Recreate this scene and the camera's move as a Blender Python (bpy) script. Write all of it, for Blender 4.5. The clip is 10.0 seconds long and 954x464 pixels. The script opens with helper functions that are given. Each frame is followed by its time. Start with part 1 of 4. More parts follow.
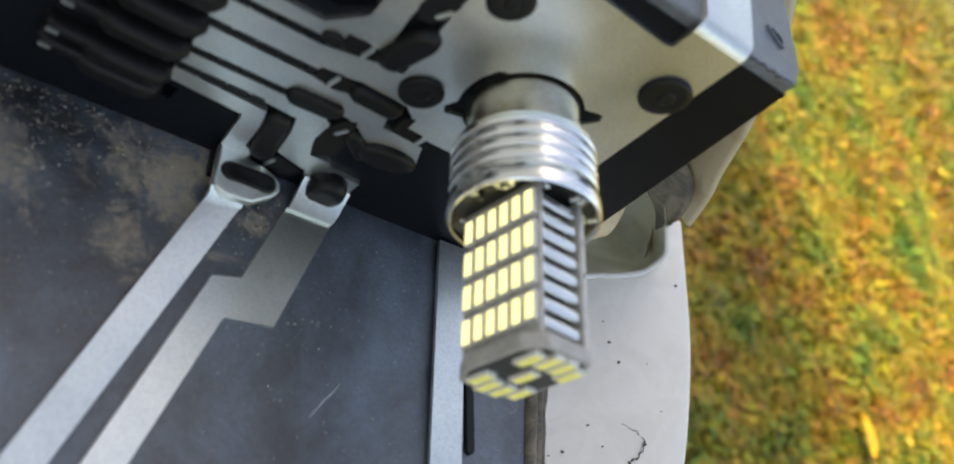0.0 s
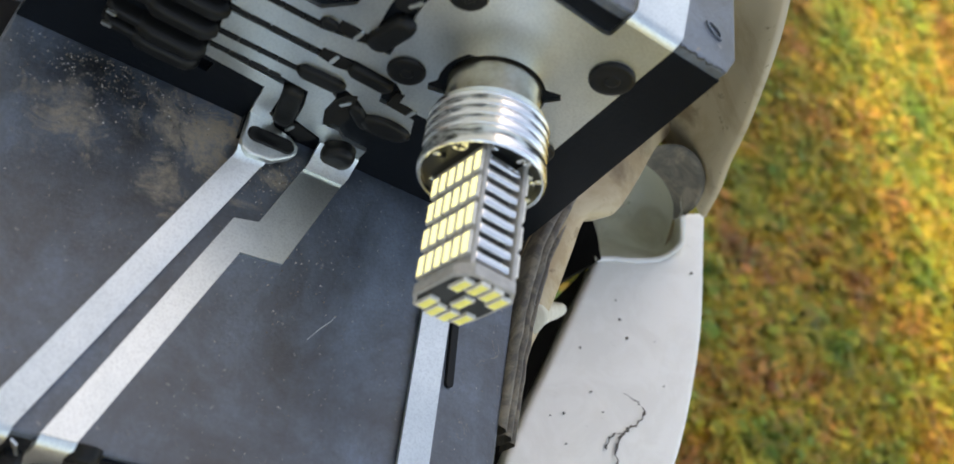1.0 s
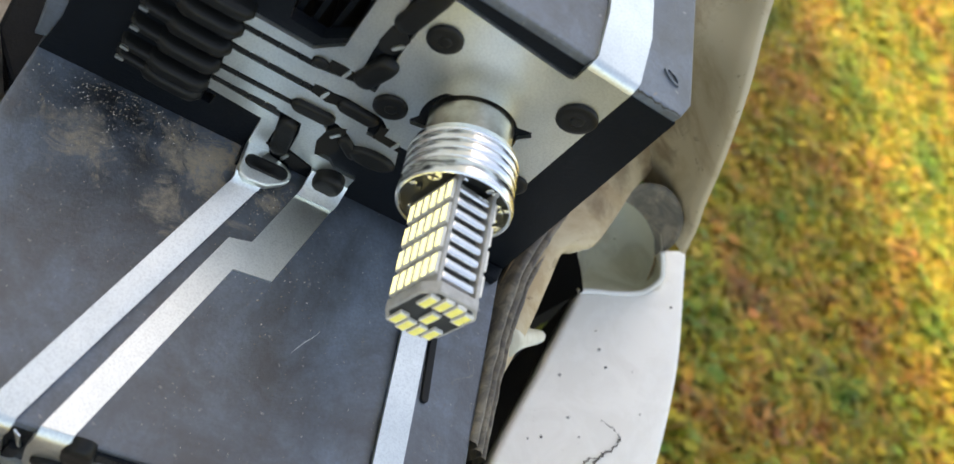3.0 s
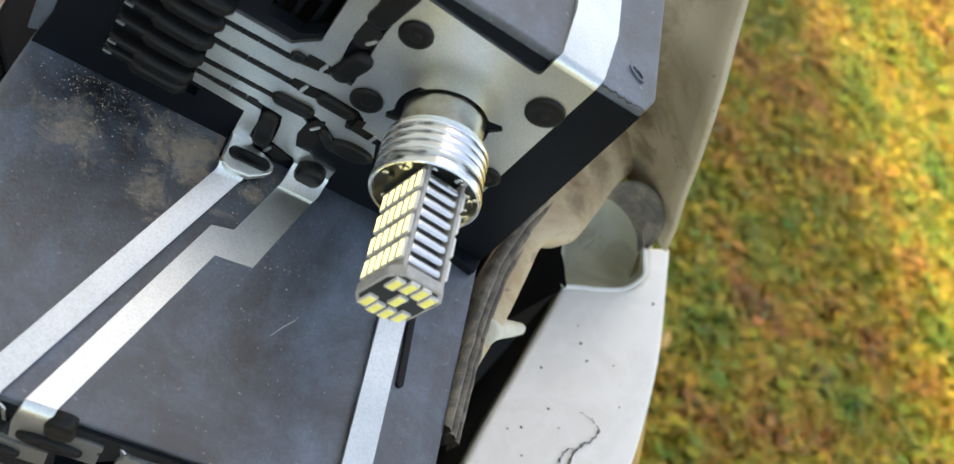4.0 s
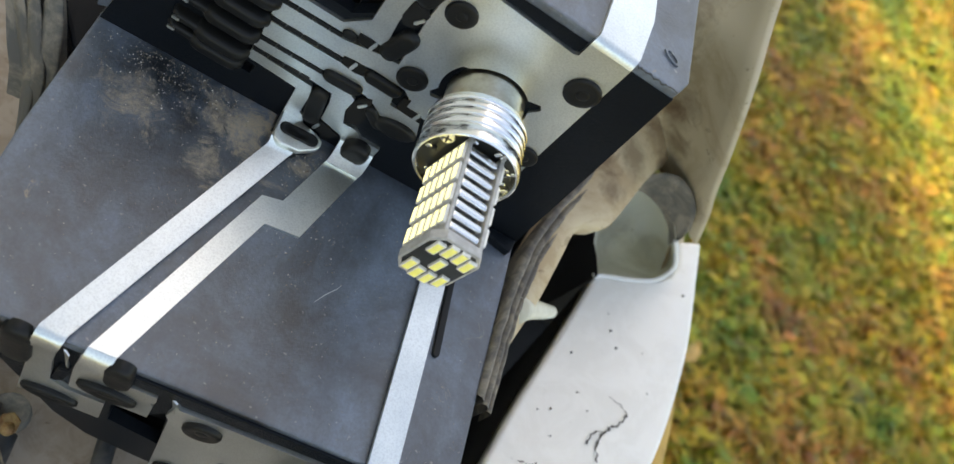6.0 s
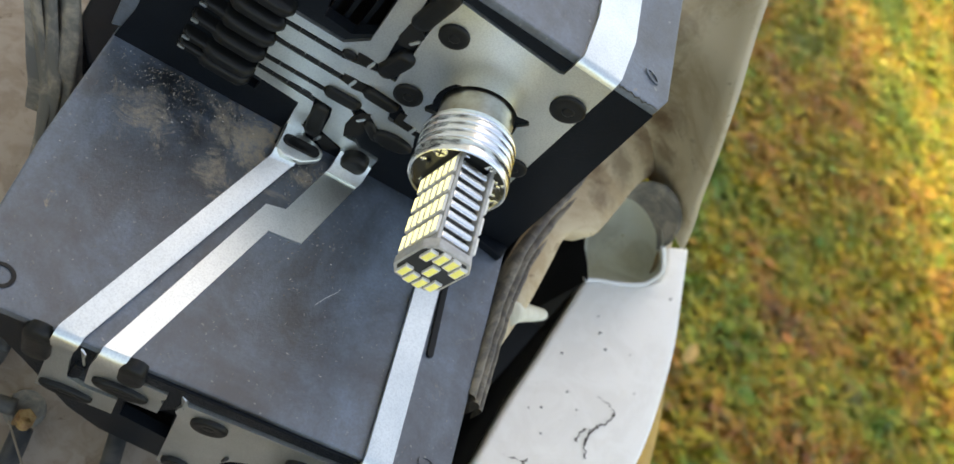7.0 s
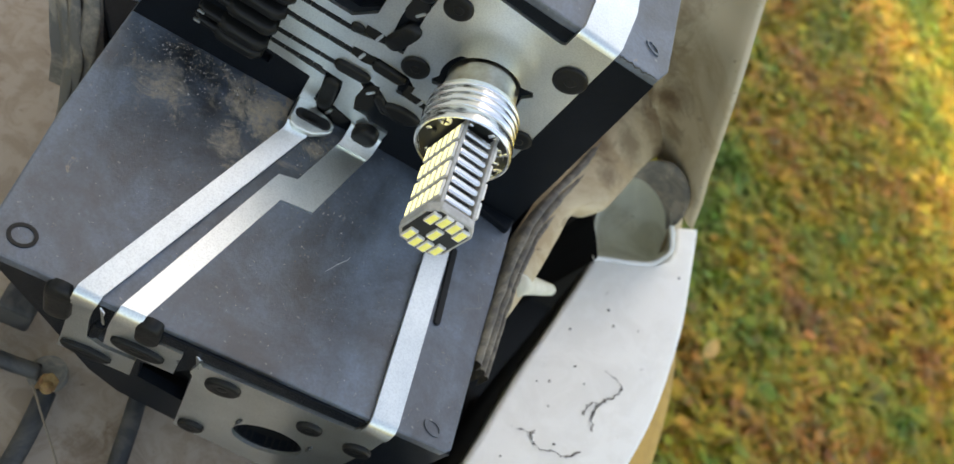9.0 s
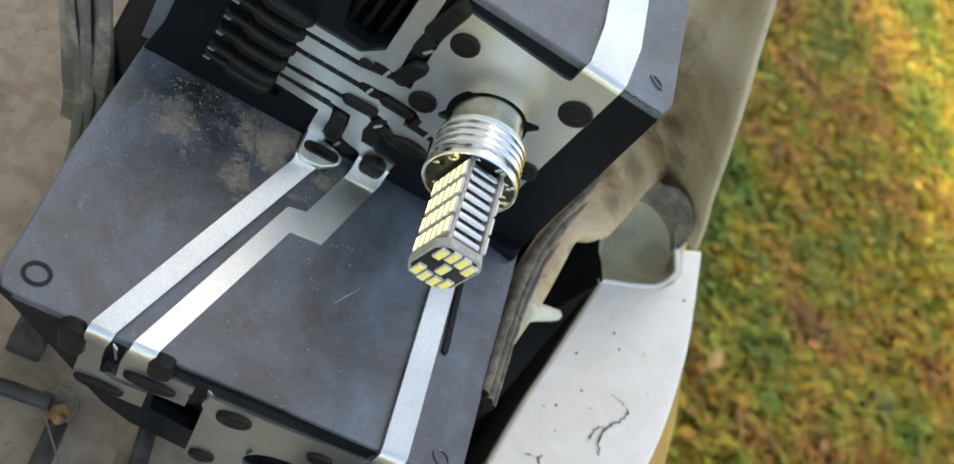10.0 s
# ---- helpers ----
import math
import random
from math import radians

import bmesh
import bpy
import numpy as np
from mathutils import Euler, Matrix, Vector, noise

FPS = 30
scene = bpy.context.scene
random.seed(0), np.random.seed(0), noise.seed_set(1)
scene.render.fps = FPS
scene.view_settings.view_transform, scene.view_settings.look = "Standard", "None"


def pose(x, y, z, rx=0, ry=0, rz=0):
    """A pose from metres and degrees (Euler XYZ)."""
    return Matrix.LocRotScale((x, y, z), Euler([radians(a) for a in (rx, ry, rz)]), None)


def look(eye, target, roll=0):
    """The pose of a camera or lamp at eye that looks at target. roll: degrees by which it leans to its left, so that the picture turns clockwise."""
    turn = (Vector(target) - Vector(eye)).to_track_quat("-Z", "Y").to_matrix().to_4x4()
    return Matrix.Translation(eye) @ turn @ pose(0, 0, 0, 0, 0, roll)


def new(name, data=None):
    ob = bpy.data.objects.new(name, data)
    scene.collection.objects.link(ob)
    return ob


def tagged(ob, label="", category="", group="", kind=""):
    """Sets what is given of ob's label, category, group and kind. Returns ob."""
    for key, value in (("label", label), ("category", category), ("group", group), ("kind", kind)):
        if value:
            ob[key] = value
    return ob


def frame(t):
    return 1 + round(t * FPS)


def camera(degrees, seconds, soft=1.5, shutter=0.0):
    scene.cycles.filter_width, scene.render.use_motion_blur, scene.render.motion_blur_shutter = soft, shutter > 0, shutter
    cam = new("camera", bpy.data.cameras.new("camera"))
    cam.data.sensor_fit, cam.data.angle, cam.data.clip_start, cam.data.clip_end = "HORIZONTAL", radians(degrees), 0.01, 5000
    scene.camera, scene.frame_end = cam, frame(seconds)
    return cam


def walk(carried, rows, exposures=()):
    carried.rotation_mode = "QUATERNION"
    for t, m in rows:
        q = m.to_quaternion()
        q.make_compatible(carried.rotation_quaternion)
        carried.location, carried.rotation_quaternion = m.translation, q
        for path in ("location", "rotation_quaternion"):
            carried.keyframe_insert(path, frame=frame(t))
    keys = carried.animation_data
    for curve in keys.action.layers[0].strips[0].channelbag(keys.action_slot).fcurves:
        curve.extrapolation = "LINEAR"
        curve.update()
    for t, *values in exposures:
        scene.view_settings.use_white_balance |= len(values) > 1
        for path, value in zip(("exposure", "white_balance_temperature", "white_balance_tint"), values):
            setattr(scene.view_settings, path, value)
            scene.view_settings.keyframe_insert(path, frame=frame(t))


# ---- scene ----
cam = camera(56.0, 10.0)
cam.data.dof.use_dof, cam.data.dof.focus_distance, cam.data.dof.aperture_fstop = True, 0.168, 23.0
ROWS = [
    (0, -0.06153, -0.07507, 0.10406, 30.693, -38.590, 0.685),
    (0.5, -0.05544, -0.08050, 0.11156, 29.633, -39.036, 2.129),
    (1, -0.05351, -0.09178, 0.12735, 27.383, -33.995, 7.519),
    (1.5, -0.05618, -0.09261, 0.12644, 28.181, -33.939, 7.946),
    (2, -0.05310, -0.09656, 0.13162, 28.038, -34.417, 8.585),
    (2.5, -0.05243, -0.09709, 0.13477, 28.624, -34.232, 9.274),
    (3.8, -0.05037, -0.10245, 0.14469, 28.556, -33.835, 10.315),
    (4, -0.04802, -0.10366, 0.14526, 28.546, -33.742, 10.613),
    (4.5, -0.04823, -0.11686, 0.14649, 28.340, -33.733, 11.501),
    (5, -0.04792, -0.11478, 0.14632, 27.663, -33.530, 12.923),
    (5.5, -0.04804, -0.11306, 0.14581, 28.007, -33.289, 12.960),
    (5.7, -0.04891, -0.11214, 0.14650, 27.682, -33.015, 13.306),
    (6.8, -0.04772, -0.11863, 0.15028, 28.314, -32.408, 13.015),
    (7, -0.05137, -0.11751, 0.15626, 27.707, -32.701, 13.556),
    (7.5, -0.04830, -0.12358, 0.16597, 27.623, -32.444, 13.629),
    (8, -0.04720, -0.11970, 0.17152, 28.371, -31.968, 13.303),
    (8.5, -0.04844, -0.12052, 0.16234, 27.988, -31.730, 13.898),
    (9, -0.04736, -0.12441, 0.15952, 27.109, -31.469, 14.562),
    (9.5, -0.04729, -0.12390, 0.15892, 27.160, -31.163, 14.646),
    (10, -0.05091, -0.12198, 0.16242, 27.820, -31.141, 14.260),
]
walk(cam, [(t, pose(*p)) for t, *p in ROWS], exposures=[(0.0, 1.5, 8800, 12), (2.5, 1.85, 8900, 11), (10.0, 1.82, 8900, 9)])

# ---- light ----
world = bpy.data.worlds.new("sky")
scene.world = world
world.use_nodes = True
sky = world.node_tree.nodes.new("ShaderNodeTexSky")
sky.sky_type, sky.sun_disc = "NISHITA", False
sky.sun_elevation, sky.sun_rotation = radians(47), radians(-46)
sky.air_density, sky.dust_density = 1.0, 3.0
world.node_tree.links.new(sky.outputs["Color"], world.node_tree.nodes["Background"].inputs["Color"])
world.node_tree.nodes["Background"].inputs["Strength"].default_value = 0.15
sun = new("sun", bpy.data.lights.new("sun", "SUN"))
sun.data.energy, sun.data.angle, sun.data.color = 3.1, radians(5), (1.0, 0.94, 0.84)
sun.matrix_world = look((-0.75, 0.72, 1.12), (0, 0, 0))

# ---- tools (all drawing is in millimetres) ----
MM = 0.001


def part(name, bm, material, parent=None, label="", smooth=False):
    """Links a bmesh as one mesh object, under a thing or a part if one is given."""
    bmesh.ops.scale(bm, vec=(MM, MM, MM), verts=bm.verts)
    bmesh.ops.recalc_face_normals(bm, faces=bm.faces)
    me = bpy.data.meshes.new(name)
    bm.to_mesh(me)
    bm.free()
    for p in me.polygons:
        p.use_smooth = smooth
    me.materials.append(material)
    ob = new(name, me)
    ob.parent = parent
    if label:
        ob["label"] = label
    return ob


def empty(name, at=(0, 0, 0), turn=(0, 0, 0)):
    ob = new(name)
    ob.location, ob.rotation_euler = [MM * c for c in at], [radians(a) for a in turn]
    ob.empty_display_size = 0.01
    return ob


def box(bm, x0, x1, y0, y1, z0, z1):
    m = Matrix.Translation(((x0 + x1) / 2, (y0 + y1) / 2, (z0 + z1) / 2)) @ Matrix.Diagonal((x1 - x0, y1 - y0, z1 - z0, 1))
    return bmesh.ops.create_cube(bm, size=1, matrix=m)["verts"]


def axes(axis, u, v, w):
    return {"x": (w, u, v), "y": (u, w, v), "z": (u, v, w)}[axis]


def prism(bm, pts, axis, a, b):
    """A polygon drawn in the other two axes, pushed along axis from a to b."""
    low = [bm.verts.new(axes(axis, u, v, a)) for u, v in pts]
    top = [bm.verts.new(axes(axis, u, v, b)) for u, v in pts]
    bm.faces.new(low)
    bm.faces.new(top[::-1])
    n = len(pts)
    for i in range(n):
        bm.faces.new((low[i], top[i], top[(i + 1) % n], low[(i + 1) % n]))


def sheet(bm, outline, holes, axis, a, b):
    """A plate with openings right through it."""
    edges = []
    for loop in (outline, *holes):
        vs = [bm.verts.new(axes(axis, u, v, a)) for u, v in loop]
        edges += [bm.edges.new((vs[i], vs[(i + 1) % len(vs)])) for i in range(len(vs))]
    bmesh.ops.triangle_fill(bm, use_beauty=True, use_dissolve=False, edges=edges)
    out = bmesh.ops.extrude_face_region(bm, geom=list(bm.faces))
    step = Vector(axes(axis, 0, 0, b - a))
    bmesh.ops.translate(bm, vec=step, verts=[g for g in out["geom"] if isinstance(g, bmesh.types.BMVert)])


def soften(bm, width, segments=2, least=30):
    bmesh.ops.remove_doubles(bm, verts=bm.verts, dist=0.001)
    bmesh.ops.recalc_face_normals(bm, faces=bm.faces)
    sharp = [e for e in bm.edges if len(e.link_faces) == 2 and e.calc_face_angle(0) > radians(least)]
    bmesh.ops.bevel(bm, geom=sharp, offset=width, segments=segments, profile=0.6, affect="EDGES", clamp_overlap=True)


def oval(cx, cy, rx, ry, turn=0, n=28):
    c, s = math.cos(radians(turn)), math.sin(radians(turn))
    ring = [(rx * math.cos(2 * math.pi * i / n), ry * math.sin(2 * math.pi * i / n)) for i in range(n)]
    return [(cx + c * u - s * v, cy + s * u + c * v) for u, v in ring]


def capsule(cx, cy, half, r, turn=0, n=8):
    """A stadium: straight sides of length 2 * half, round ends."""
    c, s = math.cos(radians(turn)), math.sin(radians(turn))
    ring = [(half + r * math.cos(a), r * math.sin(a)) for a in [math.pi * (i / n - 0.5) for i in range(n + 1)]]
    ring += [(-half + r * math.cos(a), r * math.sin(a)) for a in [math.pi * (i / n + 0.5) for i in range(n + 1)]]
    return [(cx + c * u - s * v, cy + s * u + c * v) for u, v in ring]


def dome(bm, ring, axis, base, height, inset=0.25, dish=0.0):
    """A low, round-edged stud over a ring, standing height out of the plane at base; dish sinks its middle."""
    mu, mv = sum(p[0] for p in ring) / len(ring), sum(p[1] for p in ring) / len(ring)
    rows = []
    for k, h in ((1.0, 0.0), (1.0, 0.55), (1 - inset * 0.35, 0.88), (1 - inset, 1.0), (0.4, 1.0 - dish * 0.7)):
        rows.append([bm.verts.new(axes(axis, mu + k * (u - mu), mv + k * (v - mv), base + h * height)) for u, v in ring])
    n = len(ring)
    for lo, hi in zip(rows, rows[1:]):
        for i in range(n):
            bm.faces.new((lo[i], lo[(i + 1) % n], hi[(i + 1) % n], hi[i]))
    mid = bm.verts.new(axes(axis, mu, mv, base + (1 - dish) * height))
    for i in range(n):
        bm.faces.new((rows[-1][i], rows[-1][(i + 1) % n], mid))


def lathe(bm, profile, n=64, cx=0.0, cz=0.0):
    """Turns (y, radius) pairs about an axis along y."""
    rings = [[bm.verts.new((cx + r * math.cos(2 * math.pi * i / n), y, cz + r * math.sin(2 * math.pi * i / n))) for i in range(n)] for y, r in profile]
    for a, b in zip(rings, rings[1:]):
        for i in range(n):
            bm.faces.new((a[i], a[(i + 1) % n], b[(i + 1) % n], b[i]))


def tube(bm, path, r, n=12, r_end=None):
    """A round bar along a path of points."""
    path = [Vector(p) for p in path]
    rings = []
    for k, p in enumerate(path):
        d = (path[min(k + 1, len(path) - 1)] - path[max(k - 1, 0)]).normalized()
        side = d.cross(Vector((0.13, 0.21, 1))).normalized()
        up = side.cross(d)
        rad = r if r_end is None else r + (r_end - r) * k / (len(path) - 1)
        rings.append([bm.verts.new(p + rad * (math.cos(2 * math.pi * i / n) * side + math.sin(2 * math.pi * i / n) * up)) for i in range(n)])
    for a, b in zip(rings, rings[1:]):
        for i in range(n):
            bm.faces.new((a[i], a[(i + 1) % n], b[(i + 1) % n], b[i]))
    bm.faces.new(rings[0][::-1])
    bm.faces.new(rings[-1])


def loft(bm, rows):
    """A skin over rows of points."""
    grid = [[bm.verts.new(p) for p in row] for row in rows]
    for a, b in zip(grid, grid[1:]):
        for i in range(len(a) - 1):
            bm.faces.new((a[i], a[i + 1], b[i + 1], b[i]))


def spline(pts, n=8):
    """A smooth line through points."""
    pts = [Vector(p) for p in pts]
    ext = [2 * pts[0] - pts[1], *pts, 2 * pts[-1] - pts[-2]]
    out = []
    for a, b, c, d in zip(ext, ext[1:], ext[2:], ext[3:]):
        for i in range(n):
            t = i / n
            out.append(0.5 * (2 * b + (c - a) * t + (2 * a - 5 * b + 4 * c - d) * t * t + (3 * b - a - 3 * c + d) * t ** 3))
    return out + [pts[-1]]


def bent_strip(bm, lines, thick):
    """A metal strip from (left, right) point pairs along its length, thickened below."""
    rows = [[Vector(a), Vector(b)] for a, b in lines]
    low = []
    for k, (a, b) in enumerate(rows):
        ahead = rows[min(k + 1, len(rows) - 1)][0] - rows[max(k - 1, 0)][0]
        out = (b - a).cross(ahead).normalized()
        low.append([a - thick * out, b - thick * out])
    tops = [[bm.verts.new(p) for p in r] for r in rows]
    lows = [[bm.verts.new(p) for p in r] for r in low]
    for i in range(len(rows) - 1):
        bm.faces.new((tops[i][0], tops[i][1], tops[i + 1][1], tops[i + 1][0]))
        bm.faces.new((lows[i][0], lows[i + 1][0], lows[i + 1][1], lows[i][1]))
        bm.faces.new((tops[i][0], tops[i + 1][0], lows[i + 1][0], lows[i][0]))
        bm.faces.new((tops[i][1], lows[i][1], lows[i + 1][1], tops[i + 1][1]))
    for i in (0, -1):
        bm.faces.new((tops[i][0], lows[i][0], lows[i][1], tops[i][1]))


# ---- materials ----
def shader(name, color, rough=0.5, metal=0.0):
    m = bpy.data.materials.new(name)
    m.use_nodes = True
    nt = m.node_tree
    b = nt.nodes["Principled BSDF"]
    b.inputs["Base Color"].default_value = (*color, 1)
    b.inputs["Roughness"].default_value = rough
    b.inputs["Metallic"].default_value = metal
    return m, nt, b


def noise_tex(nt, scale, detail=5.0, rough=0.6, stretch=None, warp=0.0):
    co = nt.nodes.new("ShaderNodeTexCoord").outputs["Object"]
    if stretch:
        mp = nt.nodes.new("ShaderNodeMapping")
        mp.inputs["Scale"].default_value = stretch
        nt.links.new(co, mp.inputs["Vector"])
        co = mp.outputs["Vector"]
    n = nt.nodes.new("ShaderNodeTexNoise")
    n.inputs["Scale"].default_value, n.inputs["Detail"].default_value, n.inputs["Roughness"].default_value = scale, detail, rough
    n.inputs["Distortion"].default_value = warp
    nt.links.new(co, n.inputs["Vector"])
    return n.outputs["Fac"]


def ramp(nt, fac, stops):
    r = nt.nodes.new("ShaderNodeValToRGB")
    while len(r.color_ramp.elements) < len(stops):
        r.color_ramp.elements.new(0.5)
    for e, (at, c) in zip(r.color_ramp.elements, stops):
        e.position = at
        e.color = (*c, 1) if isinstance(c, tuple) else (c, c, c, 1)
    nt.links.new(fac, r.inputs["Fac"])
    return r.outputs["Color"]


def blend(nt, fac, a, b, how="MIX"):
    m = nt.nodes.new("ShaderNodeMix")
    m.data_type, m.blend_type = "RGBA", how
    for socket, v in ((m.inputs[0], fac), (m.inputs[6], a), (m.inputs[7], b)):
        if isinstance(v, (int, float)):
            socket.default_value = v
        elif isinstance(v, tuple):
            socket.default_value = (*v, 1)
        else:
            nt.links.new(v, socket)
    return m.outputs[2]


def maths(nt, how, a, b):
    m = nt.nodes.new("ShaderNodeMath")
    m.operation = how
    for socket, v in zip(m.inputs, (a, b)):
        if isinstance(v, (int, float)):
            socket.default_value = v
        else:
            nt.links.new(v, socket)
    return m.outputs[0]


def bump(nt, b, height, strength, distance):
    n = nt.nodes.new("ShaderNodeBump")
    n.inputs["Strength"].default_value, n.inputs["Distance"].default_value = strength, distance
    nt.links.new(height, n.inputs["Height"])
    nt.links.new(n.outputs["Normal"], b.inputs["Normal"])


def near(nt, at, radius):
    """1 at a place in millimetres, falling to 0 at the radius: where a stain lies."""
    co = nt.nodes.new("ShaderNodeTexCoord").outputs["Object"]
    d = nt.nodes.new("ShaderNodeVectorMath")
    d.operation = "DISTANCE"
    nt.links.new(co, d.inputs[0])
    d.inputs[1].default_value = [MM * c for c in at]
    m = nt.nodes.new("ShaderNodeMapRange")
    m.inputs["From Min"].default_value, m.inputs["From Max"].default_value = radius * MM, 0
    nt.links.new(d.outputs["Value"], m.inputs["Value"])
    return m.outputs["Result"]


def black_plastic(name, stains=(), film=0.5):
    """Moulded black plastic with a thin film of dust, tinted with painted sky sheen; stains are (place, radius) of
    dried sandy dirt.
    """
    m, nt, b = shader(name, (0.02, 0.02, 0.023), 0.4)
    b.inputs["Specular IOR Level"].default_value = 0.08 + 0.85 * film
    b.inputs["IOR"].default_value = 1.5 + 0.3 * film
    fine, broad = noise_tex(nt, 1500, 6, 0.7), noise_tex(nt, 34, 9, 0.66, warp=0.35)
    smear = noise_tex(nt, 150, 6, 0.7, stretch=(1.0, 0.55, 1.0), warp=0.6)
    dust = maths(nt, "ADD", maths(nt, "MULTIPLY", broad, 0.74), maths(nt, "MULTIPLY", smear, 0.26))
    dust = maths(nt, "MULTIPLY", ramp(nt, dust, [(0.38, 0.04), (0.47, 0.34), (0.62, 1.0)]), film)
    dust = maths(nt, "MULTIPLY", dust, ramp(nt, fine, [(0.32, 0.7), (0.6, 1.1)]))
    # the blue in the dust colour is sky reflection painted in
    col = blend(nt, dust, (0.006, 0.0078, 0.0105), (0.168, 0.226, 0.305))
    specks = ramp(nt, noise_tex(nt, 700, 2, 0.5), [(0.70, 0.0), (0.74, 1.0)])
    col = blend(nt, maths(nt, "MULTIPLY", specks, 0.6 * film), col, (0.36, 0.34, 0.31))
    rough = maths(nt, "ADD", maths(nt, "MULTIPLY", dust, 0.28), 0.30)
    for at, radius in stains:
        patch = maths(nt, "ADD", near(nt, at, radius), maths(nt, "MULTIPLY", maths(nt, "SUBTRACT", noise_tex(nt, 150, 10, 0.74, warp=1.1), 0.5), 3.4))
        mask = maths(nt, "MULTIPLY", ramp(nt, patch, [(0.5, 0.0), (0.78, 0.75), (1.1, 1.0)]), ramp(nt, noise_tex(nt, 700, 6, 0.8), [(0.36, 0.15), (0.6, 1.0)]))
        col = blend(nt, maths(nt, "MULTIPLY", mask, 0.85), col, (0.36, 0.295, 0.215))
        rough = maths(nt, "ADD", rough, maths(nt, "MULTIPLY", mask, 0.4))
    nt.links.new(col, b.inputs["Base Color"])
    nt.links.new(rough, b.inputs["Roughness"])
    bump(nt, b, fine, 0.4, 0.0003)
    return m


tread_black = black_plastic("sky-tinted dusty black plastic", [((-34, -6, 0), 19), ((-30, -5, 0), 12), ((-52, -13, 0), 11), ((-36, -18, 0), 9), ((-18, -8, 0), 7)], 0.75)
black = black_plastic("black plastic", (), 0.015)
stud_black, nt, b = shader("satin black plastic", (0.011, 0.0115, 0.0115), 0.36)
b.inputs["Specular IOR Level"].default_value = 0.22
bump(nt, b, noise_tex(nt, 900, 4), 0.3, 0.0002)
# near-black that puts the shade of hollows, wells and gaps into colour
void_black, nt, b = shader("hollow shade black", (0.004, 0.004, 0.004), 0.9)


def galvanised():
    m, nt, b = shader("galvanised steel", (0.5, 0.5, 0.5), 0.4, 0.97)
    grain, cloud = noise_tex(nt, 2600, 3, 0.6), noise_tex(nt, 90, 5, 0.6)
    col = blend(nt, ramp(nt, cloud, [(0.3, 0.0), (0.7, 1.0)]), (0.70, 0.74, 0.72), (0.85, 0.885, 0.865))
    col = blend(nt, ramp(nt, grain, [(0.35, 0.18), (0.56, 0.0)]), col, (0.2, 0.21, 0.21))
    stain = ramp(nt, noise_tex(nt, 160, 7, 0.75, warp=0.8), [(0.62, 0.0), (0.8, 0.5)])
    col = blend(nt, stain, col, (0.3, 0.3, 0.27))
    nt.links.new(col, b.inputs["Base Color"])
    nt.links.new(ramp(nt, cloud, [(0.3, 0.3), (0.7, 0.42)]), b.inputs["Roughness"])
    bump(nt, b, grain, 0.22, 0.0001)
    return m


zinc = galvanised()


def painted(name, base, dirt, amount, scale=60.0, rough=0.3, stains=()):
    """Car paint or coated sheet with dust and dried mud on it."""
    m, nt, b = shader(name, base, rough)
    broad = noise_tex(nt, scale, 8, 0.68, warp=0.7)
    mask = maths(nt, "MULTIPLY", ramp(nt, broad, [(0.44, 0.0), (0.58, 1.0)]), amount)
    col = blend(nt, mask, base, dirt)
    fleck = ramp(nt, noise_tex(nt, 420, 3, 0.6), [(0.70, 0.0), (0.74, 1.0)])
    col = blend(nt, maths(nt, "MULTIPLY", fleck, 0.5 * amount + 0.08), col, tuple(0.4 * c for c in dirt))
    for at, radius in stains:
        patch = maths(nt, "ADD", near(nt, at, radius), maths(nt, "MULTIPLY", maths(nt, "SUBTRACT", noise_tex(nt, 130, 8, 0.72, warp=0.8), 0.5), 2.2))
        mud = maths(nt, "MULTIPLY", ramp(nt, patch, [(0.3, 0.0), (0.9, 1.0)]), 0.62)
        col = blend(nt, mud, col, (0.15, 0.094, 0.052))
    nt.links.new(col, b.inputs["Base Color"])
    nt.links.new(maths(nt, "ADD", maths(nt, "MULTIPLY", mask, 0.5), rough), b.inputs["Roughness"])
    bump(nt, b, broad, 0.15, 0.0005)
    return m


white_paint = painted("white car paint", (0.85, 0.85, 0.82), (0.52, 0.49, 0.42), 0.14, 70, 0.28)
cup_paint = painted("dusty white paint", (0.72, 0.71, 0.60), (0.48, 0.45, 0.33), 0.5, 45, 0.4)
dirty_paint = painted("muddy white paint", (0.56, 0.46, 0.30), (0.38, 0.26, 0.14), 0.65, 42, 0.45, [((60, 44, 2), 11), ((66, 55, 4), 12), ((56, 30, 0), 8), ((52, 38, 2), 9), ((72, 50, -2), 9), ((62, 60, 8), 12)])
post_paint = painted("dusty white pillar paint", (0.54, 0.47, 0.33), (0.37, 0.28, 0.16), 0.7, 34, 0.4, [((60, 58, 10), 11), ((66, 55, 10), 10), ((72, 53, 5), 9), ((63, 55, 18), 10), ((79, 58, -10), 12), ((54, 60, 20), 12), ((47, 63, 32), 13), ((86, 44, -2), 8)])
floor_paint = painted("dried mud on painted steel", (0.37, 0.30, 0.235), (0.24, 0.175, 0.125), 0.5, 150, 0.7, [((-30, -68, 0), 9), ((-52, -76, 0), 7), ((-95, 10, 0), 12), ((-24, -62, 0), 6), ((-62, -64, 0), 5), ((-36, -84, 0), 8), ((-14, -78, 0), 9)])
seal_rubber = painted("weathered grey rubber", (0.13, 0.125, 0.11), (0.34, 0.30, 0.24), 0.8, 90, 0.7)
